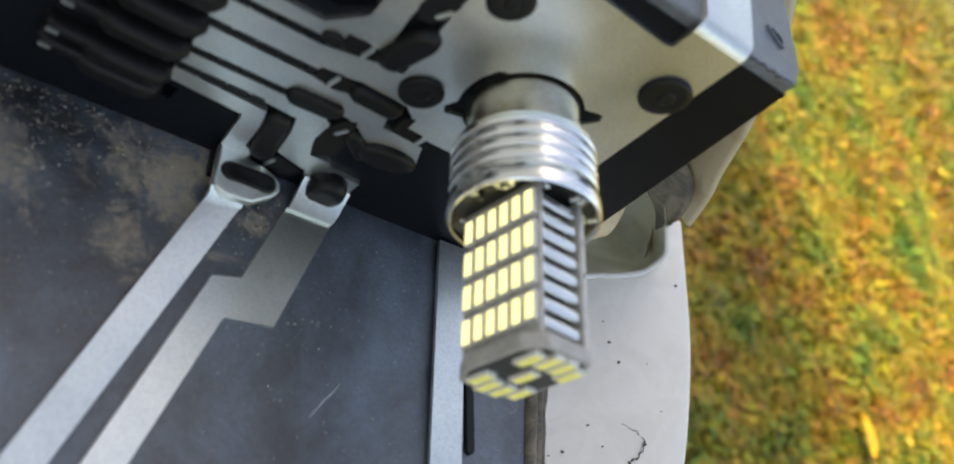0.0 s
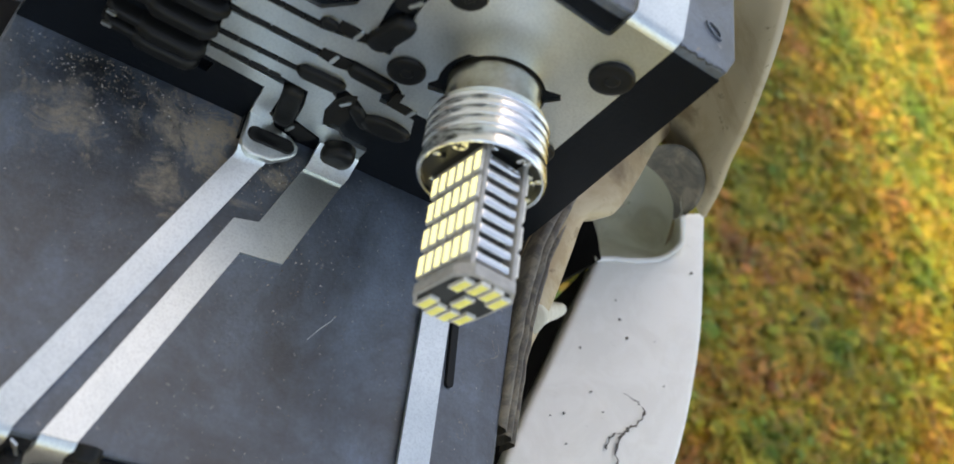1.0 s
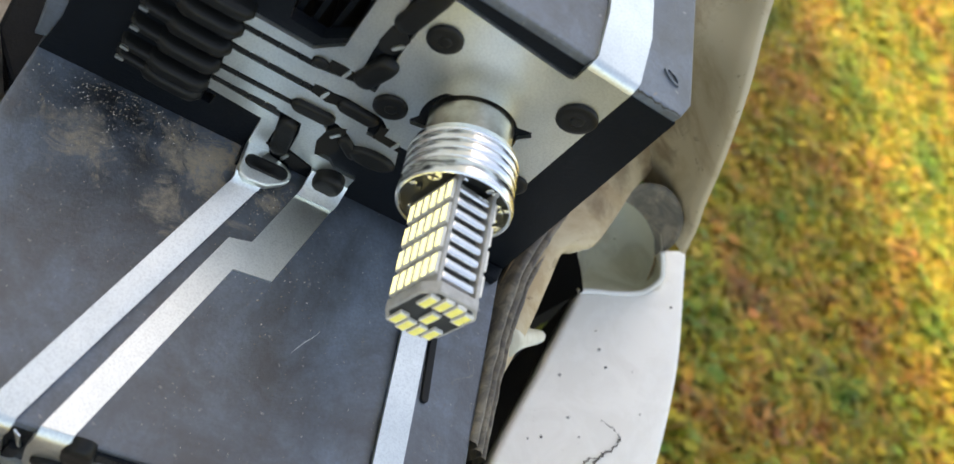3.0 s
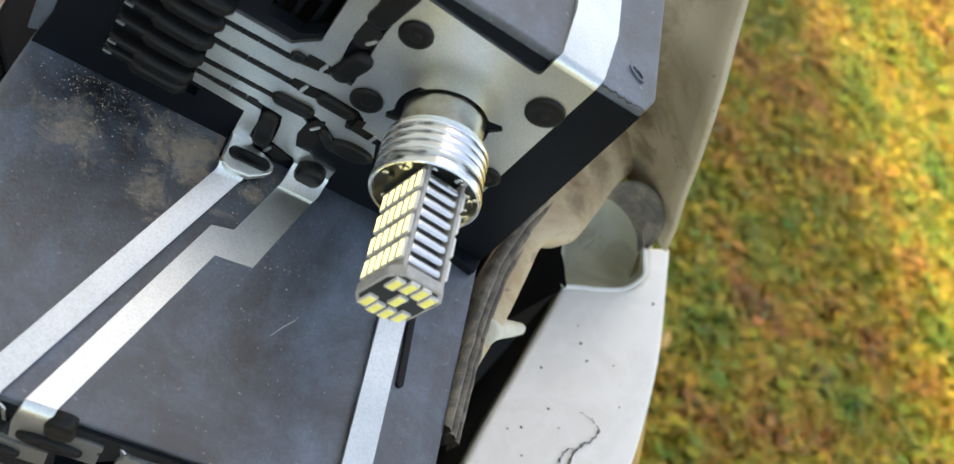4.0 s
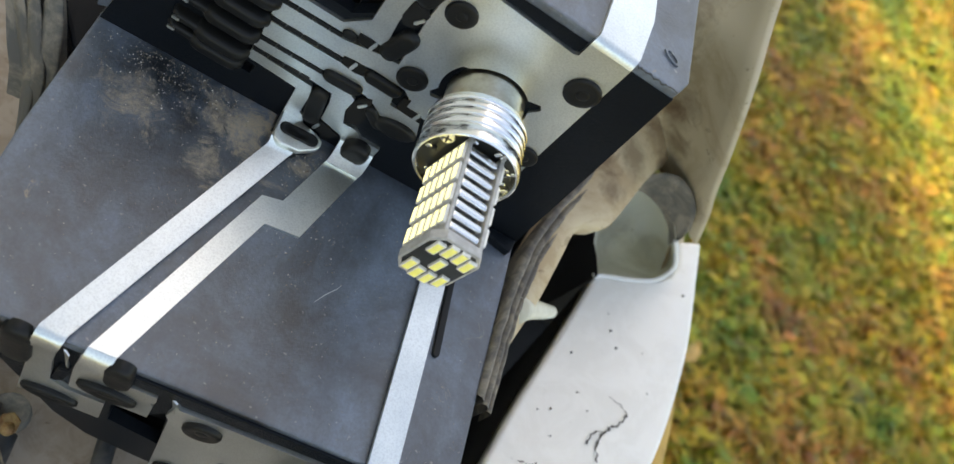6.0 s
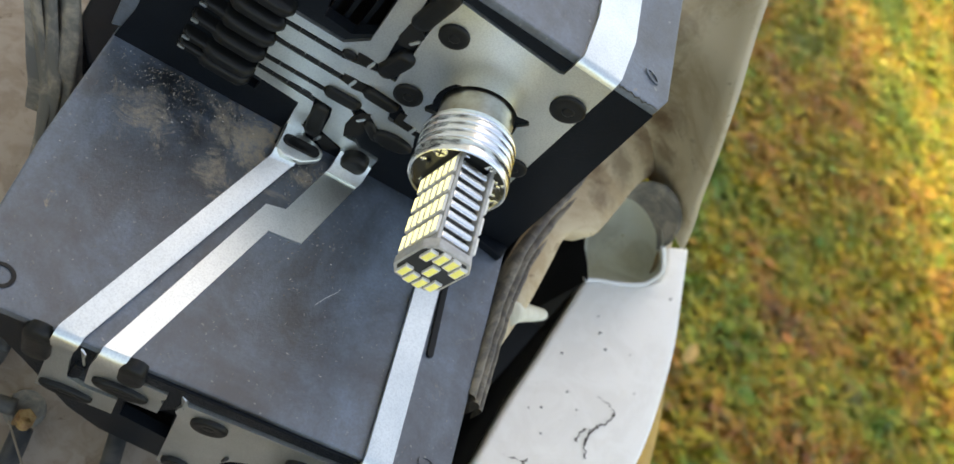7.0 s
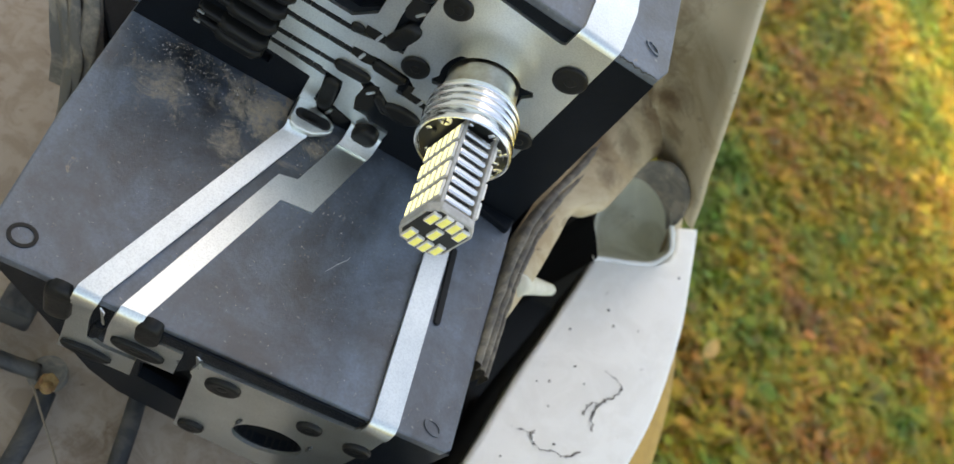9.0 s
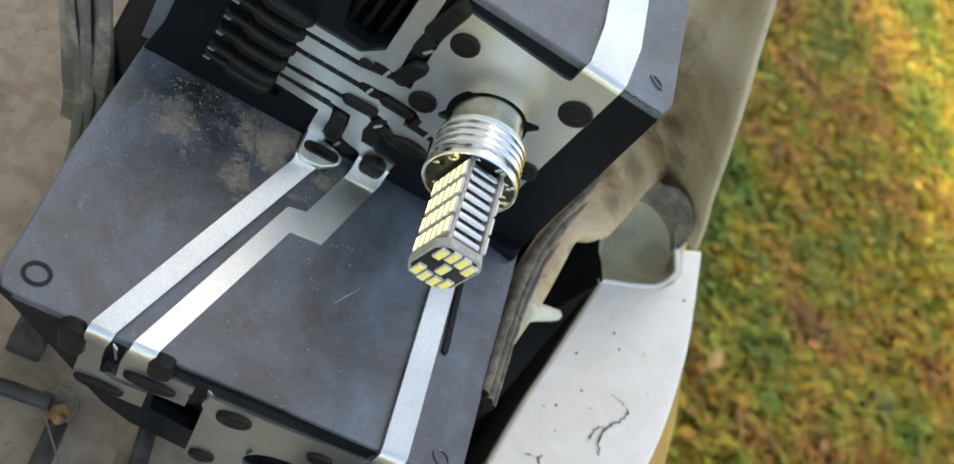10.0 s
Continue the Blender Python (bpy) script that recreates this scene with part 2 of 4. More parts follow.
gasket_mat = painted("weathered foam gasket", (0.11, 0.10, 0.088), (0.27, 0.24, 0.19), 0.8, 190, 0.8)
hose_rubber = painted("dusty black hose rubber", (0.03, 0.032, 0.035), (0.15, 0.14, 0.12), 0.4, 120, 0.5)
yellow_trim = painted("yellowed plastic", (0.48, 0.30, 0.07), (0.28, 0.19, 0.07), 0.5, 80, 0.45)
rust, nt, b = shader("rusty brass", (0.35, 0.21, 0.09), 0.5, 0.6)
nt.links.new(ramp(nt, noise_tex(nt, 260, 6, 0.7), [(0.35, (0.42, 0.29, 0.13)), (0.6, (0.22, 0.09, 0.035))]), b.inputs["Base Color"])
bump(nt, b, noise_tex(nt, 500, 5), 0.6, 0.0006)
crack_mat, nt, b = shader("dirt in cracked paint", (0.10, 0.09, 0.08), 0.8)
sand_mat, nt, b = shader("sand grains", (0.4, 0.34, 0.27), 0.8)
info = nt.nodes.new("ShaderNodeNewGeometry")
nt.links.new(ramp(nt, info.outputs["Random Per Island"], [(0.0, (0.09, 0.07, 0.05)), (0.6, (0.32, 0.26, 0.19)), (1.0, (0.72, 0.68, 0.62))]), b.inputs["Base Color"])

alu, nt, b = shader("turned aluminium", (0.88, 0.885, 0.89), 0.17, 1.0)
nt.links.new(ramp(nt, noise_tex(nt, 500, 4, 0.6, stretch=(0.3, 3.0, 0.3)), [(0.3, 0.16), (0.7, 0.3)]), b.inputs["Roughness"])
nickel, nt, b = shader("nickel plated brass", (0.62, 0.57, 0.47), 0.28, 1.0)
nt.links.new(ramp(nt, noise_tex(nt, 220, 5, 0.7), [(0.35, (0.66, 0.63, 0.55)), (0.7, (0.42, 0.36, 0.26))]), b.inputs["Base Color"])
board, nt, b = shader("grey circuit board", (0.20, 0.195, 0.19), 0.5)
nt.links.new(ramp(nt, noise_tex(nt, 700, 4), [(0.4, (0.42, 0.41, 0.395)), (0.65, (0.55, 0.54, 0.52))]), b.inputs["Base Color"])
dark_board, nt, b = shader("black circuit board", (0.025, 0.026, 0.024), 0.35)
solder, nt, b = shader("bright solder", (0.8, 0.8, 0.78), 0.22, 1.0)
bump(nt, b, noise_tex(nt, 900, 3), 0.5, 0.0004)
bar_metal, nt, b = shader("tinned metal", (0.84, 0.84, 0.84), 0.24, 0.92)
led_case, nt, b = shader("white diode case", (0.82, 0.81, 0.76), 0.4)


def phosphor(name, glow):
    m, nt, b = shader(name, (0.72, 0.68, 0.07), 0.35)
    nt.links.new(ramp(nt, noise_tex(nt, 500, 3), [(0.35, (0.60, 0.60, 0.035)), (0.65, (0.74, 0.74, 0.09))]), b.inputs["Base Color"])
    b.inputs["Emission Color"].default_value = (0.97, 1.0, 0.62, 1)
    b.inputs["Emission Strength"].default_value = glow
    return m


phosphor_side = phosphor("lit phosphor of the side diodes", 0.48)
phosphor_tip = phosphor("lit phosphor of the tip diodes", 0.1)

# ---- ground ----
leaf_mat, nt, b = shader("lawn leaves", (0.1, 0.15, 0.03), 0.6)
info = nt.nodes.new("ShaderNodeNewGeometry")
kinds = ramp(nt, info.outputs["Random Per Island"], [(0.0, (0.09, 0.15, 0.018)), (0.18, (0.17, 0.215, 0.022)), (0.36, (0.32, 0.29, 0.028)), (0.54, (0.39, 0.285, 0.032)), (0.70, (0.37, 0.195, 0.05)), (0.84, (0.20, 0.12, 0.05)), (1.0, (0.44, 0.33, 0.09))])
drift = ramp(nt, noise_tex(nt, 6.5, 5, 0.65), [(0.36, (0.24, 0.6, 0.14)), (0.45, (0.66, 0.84, 0.28)), (0.53, (1.05, 0.98, 0.28)), (0.61, (0.98, 0.6, 0.36)), (0.72, (0.44, 0.3, 0.22))])
nt.links.new(blend(nt, 1.0, kinds, drift, "MULTIPLY"), b.inputs["Base Color"])
soil, nt, b = shader("mossy soil", (0.1, 0.08, 0.04), 0.9)
mossy = ramp(nt, noise_tex(nt, 8, 8, 0.7), [(0.36, (0.07, 0.055, 0.018)), (0.47, (0.145, 0.11, 0.026)), (0.55, (0.12, 0.125, 0.02)), (0.66, (0.18, 0.12, 0.038))])
nt.links.new(mossy, b.inputs["Base Color"])
bump(nt, b, noise_tex(nt, 60, 6), 0.8, 0.02)
GROUND = -720


def lie(x, y):
    """Height of the lawn in millimetres."""
    return GROUND + 22 * noise.noise(Vector((x / 380, y / 380, 0.3))) + 8 * noise.noise(Vector((x / 110, y / 110, 5.1)))


def lawn_ground():
    bm = bmesh.new()
    xs = [-400000, -60000, -9000, -2500, -800] + list(range(0, 3201, 80)) + [3600, 4000, 9000, 60000, 400000]
    ys = [-400000, -60000, -9000, -2500, -1000] + list(range(-400, 2881, 80)) + [3200, 4000, 9000, 60000, 400000]
    loft(bm, [[(x, y, lie(x, y) if 0 < x < 3200 and -400 < y < 2880 else GROUND) for x in xs] for y in ys])
    tagged(part("ground", bm, soil, smooth=True), "mossy autumn lawn soil beside the car", "lawn", kind="structure")


def lawn_plants():
    """Grass blades and small round leaves, thick where the lawn lies close below the car."""
    rng = np.random.default_rng(7)
    verts, faces = [], []
    for k in range(118000):
        x, y = (rng.uniform(430, 2000), rng.uniform(120, 2150)) if k < 90000 else (rng.normal(1700, 800), rng.normal(1450, 800))
        if x < 430:
            continue
        z = lie(x, y)
        if k % 5:
            h, w, a = rng.uniform(22, 80), rng.uniform(1.4, 3.8), rng.uniform(0, 6.283)
            lean, b0 = rng.uniform(0.3, 1.5), rng.uniform(0, 6.283)
            dx, dy = lean * h * math.cos(b0), lean * h * math.sin(b0)
            ux, uy = w * math.cos(a), w * math.sin(a)
            n = len(verts)
            verts += [(x - ux, y - uy, z), (x + ux, y + uy, z), (x + 0.35 * dx + 0.8 * ux, y + 0.35 * dy + 0.8 * uy, z + 0.6 * h), (x + 0.35 * dx - 0.8 * ux, y + 0.35 * dy - 0.8 * uy, z + 0.6 * h), (x + dx, y + dy, z + 0.75 * h)]
            faces += [(n, n + 1, n + 2, n + 3), (n + 3, n + 2, n + 4)]
        else:
            r, h = rng.uniform(5.0, 13.0), rng.uniform(12, 50)
            tx, ty, a = rng.uniform(-0.4, 0.4), rng.uniform(-0.4, 0.4), rng.uniform(0, 6.283)
            n = len(verts)
            for i in range(6):
                u, v = r * math.cos(a + i * 1.047), r * (0.55 + 0.35 * (k % 2)) * math.sin(a + i * 1.047)
                verts.append((x + u, y + v, z + h + tx * u + ty * v))
            faces += [(n, n + 1, n + 2, n + 3), (n, n + 3, n + 4, n + 5)]
    me = bpy.data.meshes.new("lawn_plants")
    me.from_pydata([(MM * a, MM * b_, MM * c) for a, b_, c in verts], [], faces)
    me.materials.append(leaf_mat)
    tagged(new("lawn_plants", me), "green and yellow autumn grass with small round leaves", "grass", kind="stuff")


def fallen_leaf(name_label, x, y, length, width, turn, color):
    m, nt, b = shader("fallen leaf", color, 0.55)
    nt.links.new(ramp(nt, noise_tex(nt, 80, 5), [(0.35, tuple(0.7 * c for c in color)), (0.6, color)]), b.inputs["Base Color"])
    leaf = tagged(empty("fallen_leaf", (x, y, lie(x, y) + 60), (8, -6, turn)), name_label, "leaf", group="fallen leaves")
    bm = bmesh.new()
    rows = []
    for i in range(11):
        t = i / 10
        w = width * math.sin(math.pi * min(1, t ** 0.8)) * 0.5 + 0.2
        rows.append([(length * (t - 0.5), w * s, 5 * abs(s) ** 1.5 + 4 * math.sin(3 * t)) for s in (-1, -0.5, 0, 0.5, 1)])
    loft(bm, rows)
    part("blade", bm, m, leaf, smooth=True)
    bm = bmesh.new()
    tube(bm, [(-length / 2 - 14, 2, -1), (-length / 2, 0, 1), (length / 2 - 3, 0, 1)], 0.8, 6, 0.3)
    part("stalk", bm, m, leaf)


lawn_ground()
lawn_plants()
fallen_leaf("bright yellow fallen leaf on the lawn", 1401, 432, 84, 50, 110, (0.72, 0.42, 0.02))
fallen_leaf("tan dry fallen leaf on the lawn", 682, 488, 44, 20, 60, (0.50, 0.33, 0.10))

# ---- the car round the opening ----
# unseen block added for the car's tall side, outlined to shade the opening and the lawn beside it
bm = bmesh.new()
prism(bm, [(-900, -560), (-900, 2080), (2500, 2060), (2950, 1700), (3600, 950), (4300, 500), (4400, -560)], "x", -1900, -430)
soften(bm, 60, 4)
tagged(part("car_shade_block", bm, white_paint), "unseen white block in place of the car body, added to cast shade", "car body", kind="structure")

floor_panel = tagged(empty("body_floor_panel", (0, 0, -67)), "beige mud-stained painted steel panel under the lamp", "body panel", kind="structure")
bm = bmesh.new()
rows = []
for j in range(41):
    y = -320 + 14 * j
    rows.append([(x, y, 2.5 * noise.noise(Vector((x / 45, y / 45, 1.7)))) for x in range(-430, 23, 12)])
loft(bm, rows)
part("panel", bm, floor_paint, floor_panel, smooth=True)
bm = bmesh.new()
box(bm, -430, 17, -320, 240, -9, -5)
part("underside", bm, void_black, floor_panel)

# near-black sheets that paint the shade of the hollow between the lamp and the bumper
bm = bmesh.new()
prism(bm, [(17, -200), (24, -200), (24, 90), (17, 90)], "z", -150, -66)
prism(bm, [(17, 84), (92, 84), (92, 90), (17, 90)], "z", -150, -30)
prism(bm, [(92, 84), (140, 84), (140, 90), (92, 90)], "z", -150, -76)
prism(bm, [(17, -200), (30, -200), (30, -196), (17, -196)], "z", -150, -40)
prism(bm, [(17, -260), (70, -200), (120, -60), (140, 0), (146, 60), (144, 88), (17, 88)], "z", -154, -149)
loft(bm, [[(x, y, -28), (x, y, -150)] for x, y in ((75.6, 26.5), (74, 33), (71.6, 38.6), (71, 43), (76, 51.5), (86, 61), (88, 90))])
tagged(part("bumper_cavity", bm, void_black), "near-black sheets painted as the shade inside the bumper", "cavity", kind="structure")


def bumper():
    thing = tagged(empty("bumper", (0, 0, -51.9), (0, -15.48, 0)), "white painted bumper end with cracked chipped paint", "bumper")
    outer = [(103.3, 49.8), (111.8, 52.7), (111.2, 39.4), (110.2, 19), (108.1, 3.7), (104.4, -13.9), (99.2, -29.5), (88.1, -55.9), (68.4, -90.9), (41.8, -129.3)]
    inner = [(79, 27.6), (75.7, 18), (72.3, 8.4), (67.7, -4.7), (62.9, -17.7), (56.6, -38.2), (48.5, -62.9), (33.5, -102.4), (13.8, -142.8)]
    o = [tuple(p[:2]) for p in spline([(*p, 0) for p in outer[1:]], 5)]
    i = [tuple(p[:2]) for p in spline([(*p, 0) for p in inner], 5)]
    bm = bmesh.new()
    prism(bm, [(103.6, 49.9), *o, *i[::-1], (84.3, 28.9), (89.5, 30.4), (94.8, 32), (99.2, 33.9), (102.4, 36.4), (104.1, 40.4), (104.3, 45.4)], "z", -32, 0.6)
    soften(bm, 2.2, 4, 50)
    skin = part("bumper_skin", bm, white_paint, thing, smooth=True)
    skin.data.set_sharp_from_angle(angle=radians(50))
    # near-black sheet down the inner edge, deeper than the skin
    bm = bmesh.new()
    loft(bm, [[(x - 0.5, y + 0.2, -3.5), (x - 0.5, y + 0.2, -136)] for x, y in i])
    part("inner_face", bm, void_black, thing, "near-black inner face of the bumper")
    # the scoop at the bumper's end
    bm = bmesh.new()
    ring = spline([(79, 27.9, 0), (77.8, 35.2, 0.4), (75.3, 38.2, 7), (76.1, 41.3, 13.8), (78.3, 46, 18.7), (83.1, 49.2, 20.7), (89.8, 47.3, 19.1), (94, 44.3, 17), (97.4, 40.3, 12.4), (100.9, 37.6, 6.5), (99.4, 33.9, 0), (89.5, 30.6, 0), (79, 27.9, 0)], 5)[:-1]
    mid = Vector((92.8, 55.9, -9.6))
    rows = []
    centre = sum(ring, Vector()) / len(ring)
    for f, d in ((1.0, 0.0), (0.985, 0.03), (0.96, 0.16), (0.92, 0.34), (0.85, 0.55), (0.72, 0.78), (0.5, 0.94), (0.25, 1.0), (0.02, 1.0)):
        row = [centre + f * (p - centre) + d * (mid - centre) for p in ring]
        rows.append(row + [row[0]])
    loft(bm, rows)
    part("end_scoop", bm, cup_paint, thing, "dusty white hollow scoop", smooth=True)
    bm = bmesh.new()
    lip = spline([(78.4, 27.4, 0.7), (83.7, 29, 0.7), (89.5, 30.2, 0.7), (97.6, 33.2, 0.7), (100.9, 36.1, 5.3), (99.4, 38.6, 9.3), (97.4, 40.3, 12.4)], 6)
    tube(bm, lip, 0.8, 8)
    part("scoop_lip", bm, white_paint, thing, smooth=True)
    # cracks and chips in the paint
    rng = random.Random(5)
    for line in ([(87.3, -8.3), (90.3, -9), (92.2, -10.3), (92.6, -12.7), (90.2, -15.3), (87.8, -17.7), (85.8, -22.5), (86.3, -26.5)], [(65.5, -32.2), (69.5, -32.6), (71.1, -35.1), (73.4, -36.1), (76.5, -35.5), (80, -36.1), (83.9, -33)], [(87.8, -17.7), (84.4, -19.1), (82.9, -22.7)], [(69.5, -32.6), (70.7, -31.6)]):
        bm = bmesh.new()
        pts = spline([(*p, 0) for p in line], 5)
        row = []
        for p in pts:
            w = rng.uniform(0.12, 0.42)
            j = Vector((rng.uniform(-0.35, 0.35), rng.uniform(-0.35, 0.35), 1.32))
            row.append([p + j + Vector((-w, w * 0.4, 0)), p + j + Vector((w, -w * 0.4, 0))])
        loft(bm, row)
        part("paint_crack", bm, crack_mat, thing, "dark hairline crack in the paint")
    for x, y, r in ((85.8, 11.6, 0.6), (88, 6.9, 0.7), (78.7, -9.5, 0.5), (72.2, -16.3, 0.6), (68.8, -17.6, 0.35), (76.6, -33.3, 0.6), (63.1, -41, 0.5), (75.5, 1.3, 0.6), (106.5, 30.9, 0.7), (84.5, 16.7, 0.3), (82.1, -13.8, 0.35), (73.2, -23.5, 0.4), (95.7, 7.9, 0.3), (98.3, -3.5, 0.3)):
        bm = bmesh.new()
        ring = [(x + 0.6 * r * rng.uniform(0.5, 1.3) * math.cos(a), y + 0.6 * r * rng.uniform(0.4, 1.0) * math.sin(a)) for a in [i * 0.785 for i in range(8)]]
        prism(bm, ring, "z", 0.9, 1.3)
        part("paint_chip", bm, crack_mat, thing)
    return thing


bumper()

# yellowed strip along the bumper's lower outer edge
trim = tagged(empty("bumper_edge_strip", (0, 0, -52)), "yellowed plastic strip under the bumper edge", "trim strip")
bm = bmesh.new()
line = spline([(128.6, 38.3, 0), (128.8, 16.7, 0), (126.8, -0.4, 0), (122.4, -19.4, 0), (113.6, -42.4, 0), (97.9, -75.2, 0), (72, -111.1, 0)], 6)
loft(bm, [[p + Vector((-7, 1, -1)), p + Vector((-3, 0.5, 0.6)), p + Vector((0, 0, 0)), p + Vector((0.6, 0, -3)), p + Vector((0, 0, -9))] for p in line])
part("strip", bm, yellow_trim, trim, smooth=True)


def pillar():
    """The dusty corner of the body that rises beside the lamp."""
    thing = tagged(empty("body_pillar"), "dusty white body pillar with muddy channel beside the lamp", "body pillar", kind="structure")
    edge = spline([(95.7, 39.8, -11.4), (88, 38.7, 0.9), (82.1, 38.9, 9.4), (72.9, 39.3, 24.2), (64.4, 45.4, 39.3), (60.7, 56, 47.6), (56.1, 65.6, 57.6), (47.7, 82.4, 74.8), (37.3, 102.3, 99.5)], 5)
    crease = spline([(79, 59.1, -11.1), (70.8, 58.5, -3.6), (64.7, 58.3, 3), (53.2, 60.2, 19.7), (44.3, 62.3, 34.7), (40.2, 71.8, 43), (35, 83.1, 53.2), (27.8, 98.8, 70.3), (17.6, 119.3, 97)], 5)
    bm = bmesh.new()
    rows = []
    for a, c in zip(edge, crease):
        out = (a - c).normalized()
        row = [a + Vector((2.5, 14, -4)), a + Vector((1.6, 4, -0.5)), a + Vector((0.5, 0.8, 0.3)), a - 1.5 * out]
        for s in (0.15, 0.32, 0.5, 0.68, 0.84, 0.94):
            row.append(a + (c - a) * s + Vector((0, 3.5 * math.sin(math.pi * s), -2.0 * math.sin(math.pi * s))))
        row += [c + Vector((0, -1.2, 1.2)), c + Vector((-2, 0.5, 1.0)), c + Vector((-5, 6, -1.0)), c + Vector((-14, 14, -4))]
        rows.append(row)
    loft(bm, rows)
    part("pillar_skin", bm, post_paint, thing, smooth=True)
    # the muddy flange that sweeps round behind the scoop towards the lamp
    hidden = spline([(63.6, 77.1, 12.7), (60, 61.8, 7.9), (55.3, 48.4, 3.1), (48.6, 34, 0.2), (43.9, 22.5, -0.5), (40.1, 9.9, -1.2), (37.2, -1.8, -2.3), (35.3, -12.6, -3.2), (32.9, -27.4, -4.7), (31, -41.3, -6.1)], 6)
    free = spline([(77.7, 61.2, -5.2), (74.4, 52.6, -1.9), (68.2, 43.1, -0.6), (62, 29.7, -0.5), (56.8, 20.1, -1.2), (48.9, 15, -1.2), (45.9, 4.5, -2.2), (42.8, -7.9, -3.3), (38.2, -21.6, -4.9), (32.6, -37.4, -6.9)], 6)
    bm = bmesh.new()
    rows = []
    for a, c in zip(hidden, free):
        rows.append([a + Vector((-3, 0, -2)), a, a + (c - a) * 0.25 + Vector((0, 0, 0.8)), a + (c - a) * 0.5 + Vector((0, 0, 1.0)), a + (c - a) * 0.75 + Vector((0, 0, 0.6)), c, c + Vector((0.3, -0.3, -1.2)), c + Vector((-0.4, 0.4, -6))])
    loft(bm, rows)
    part("flange", bm, dirty_paint, thing, "muddy beige painted flange", smooth=True)
    # dark strip that paints the shaded gap round the back of the scoop
    bm = bmesh.new()
    far = spline([(65.8, 41.9, -7.8), (68.3, 44.6, -4.7), (71.5, 46.1, -0.6), (76.4, 46.1, 1.9), (82.1, 44.2, 1.3), (86.8, 41.8, -2.3), (89.8, 40.3, -7.9), (90.7, 39.7, -12.7)], 6)
    close = spline([(68.6, 43.5, -12.1), (71.8, 46.9, -9.5), (75.8, 47.9, -8.5), (81.2, 46.2, -8.4), (85.5, 44, -9.6), (87.7, 42.5, -10.8), (89.4, 41.1, -12.5), (90.7, 40.3, -13.8)], 6)
    loft(bm, [[b_ + Vector((1.5, 1.5, -5)), b_, a + 0.7 * (b_ - a) + Vector((0.5, 0.5, -1.2)), a + 0.3 * (b_ - a) + Vector((0.3, 0.3, -0.8)), a, a + Vector((0.5, 1.5, -3))] for a, b_ in zip(far, close)])
    # the dark rubber material only serves as the gap's shade here
    part("gap_shade", bm, seal_rubber, thing, "dark strip painted as the shaded gap round the scoop", smooth=True)
    bm = bmesh.new()
    loft(bm, [[(48.1, 58.1, -5.3), (47.4, 90.8, -0.6)], [(71.7, 61.3, -7.4), (71.1, 90.3, -3.9)], [(92.5, 54.7, -13.7), (93.8, 89.6, -11)], [(97, 39, -27), (104, 50, -26)]])
    part("backing", bm, dirty_paint, thing)
    # peg
    bm = bmesh.new()
    tube(bm, [(37, -13.5, -3), (41, -9.8, -6.2), (46, -6, -10.5), (52, -1.8, -15.2), (56.4, 1.4, -18.6), (57.2, 2, -19.2)], 3.3, 14, 1.1)
    part("locating_peg", bm, cup_paint, thing, "off-white plastic locating peg", smooth=True)
    return thing


pillar()

gasket = tagged(empty("lamp_gasket"), "weathered grey-brown foam gasket along the lamp carrier", "gasket")
for k, (off, wide, z) in enumerate(((-0.6, 1.9, 0.4), (1.5, 1.7, -0.3), (3.3, 1.3, -1.0))):
    bm = bmesh.new()
    line = spline([(52.6, 42.5, 0), (46.3, 26.9, 0), (40, 13.3, -0), (35.8, 1.5, -0), (33.5, -10.4, -0), (32, -24.3, -0), (31, -38.3, -0)], 8)
    rows = []
    for p in line:
        q = p + Vector((off * 0.9, -off * 0.45, z))
        w = wide + 0.4 * noise.noise(p / 4)
        rows.append([q + Vector((-0.2, 0, -6)), q, q + Vector((0.5 * w, -0.2 * w, 0.6 + 0.3 * noise.noise(p / 2.5))), q + Vector((0.9 * w, -0.4 * w, 0.1)), q + Vector((w, -0.45 * w, -5))])
    loft(bm, rows)
    part("gasket_strip", bm, gasket_mat, gasket, smooth=True)

seal = tagged(empty("body_seal"), "weathered grey rubber body seal with two ribs", "rubber seal")
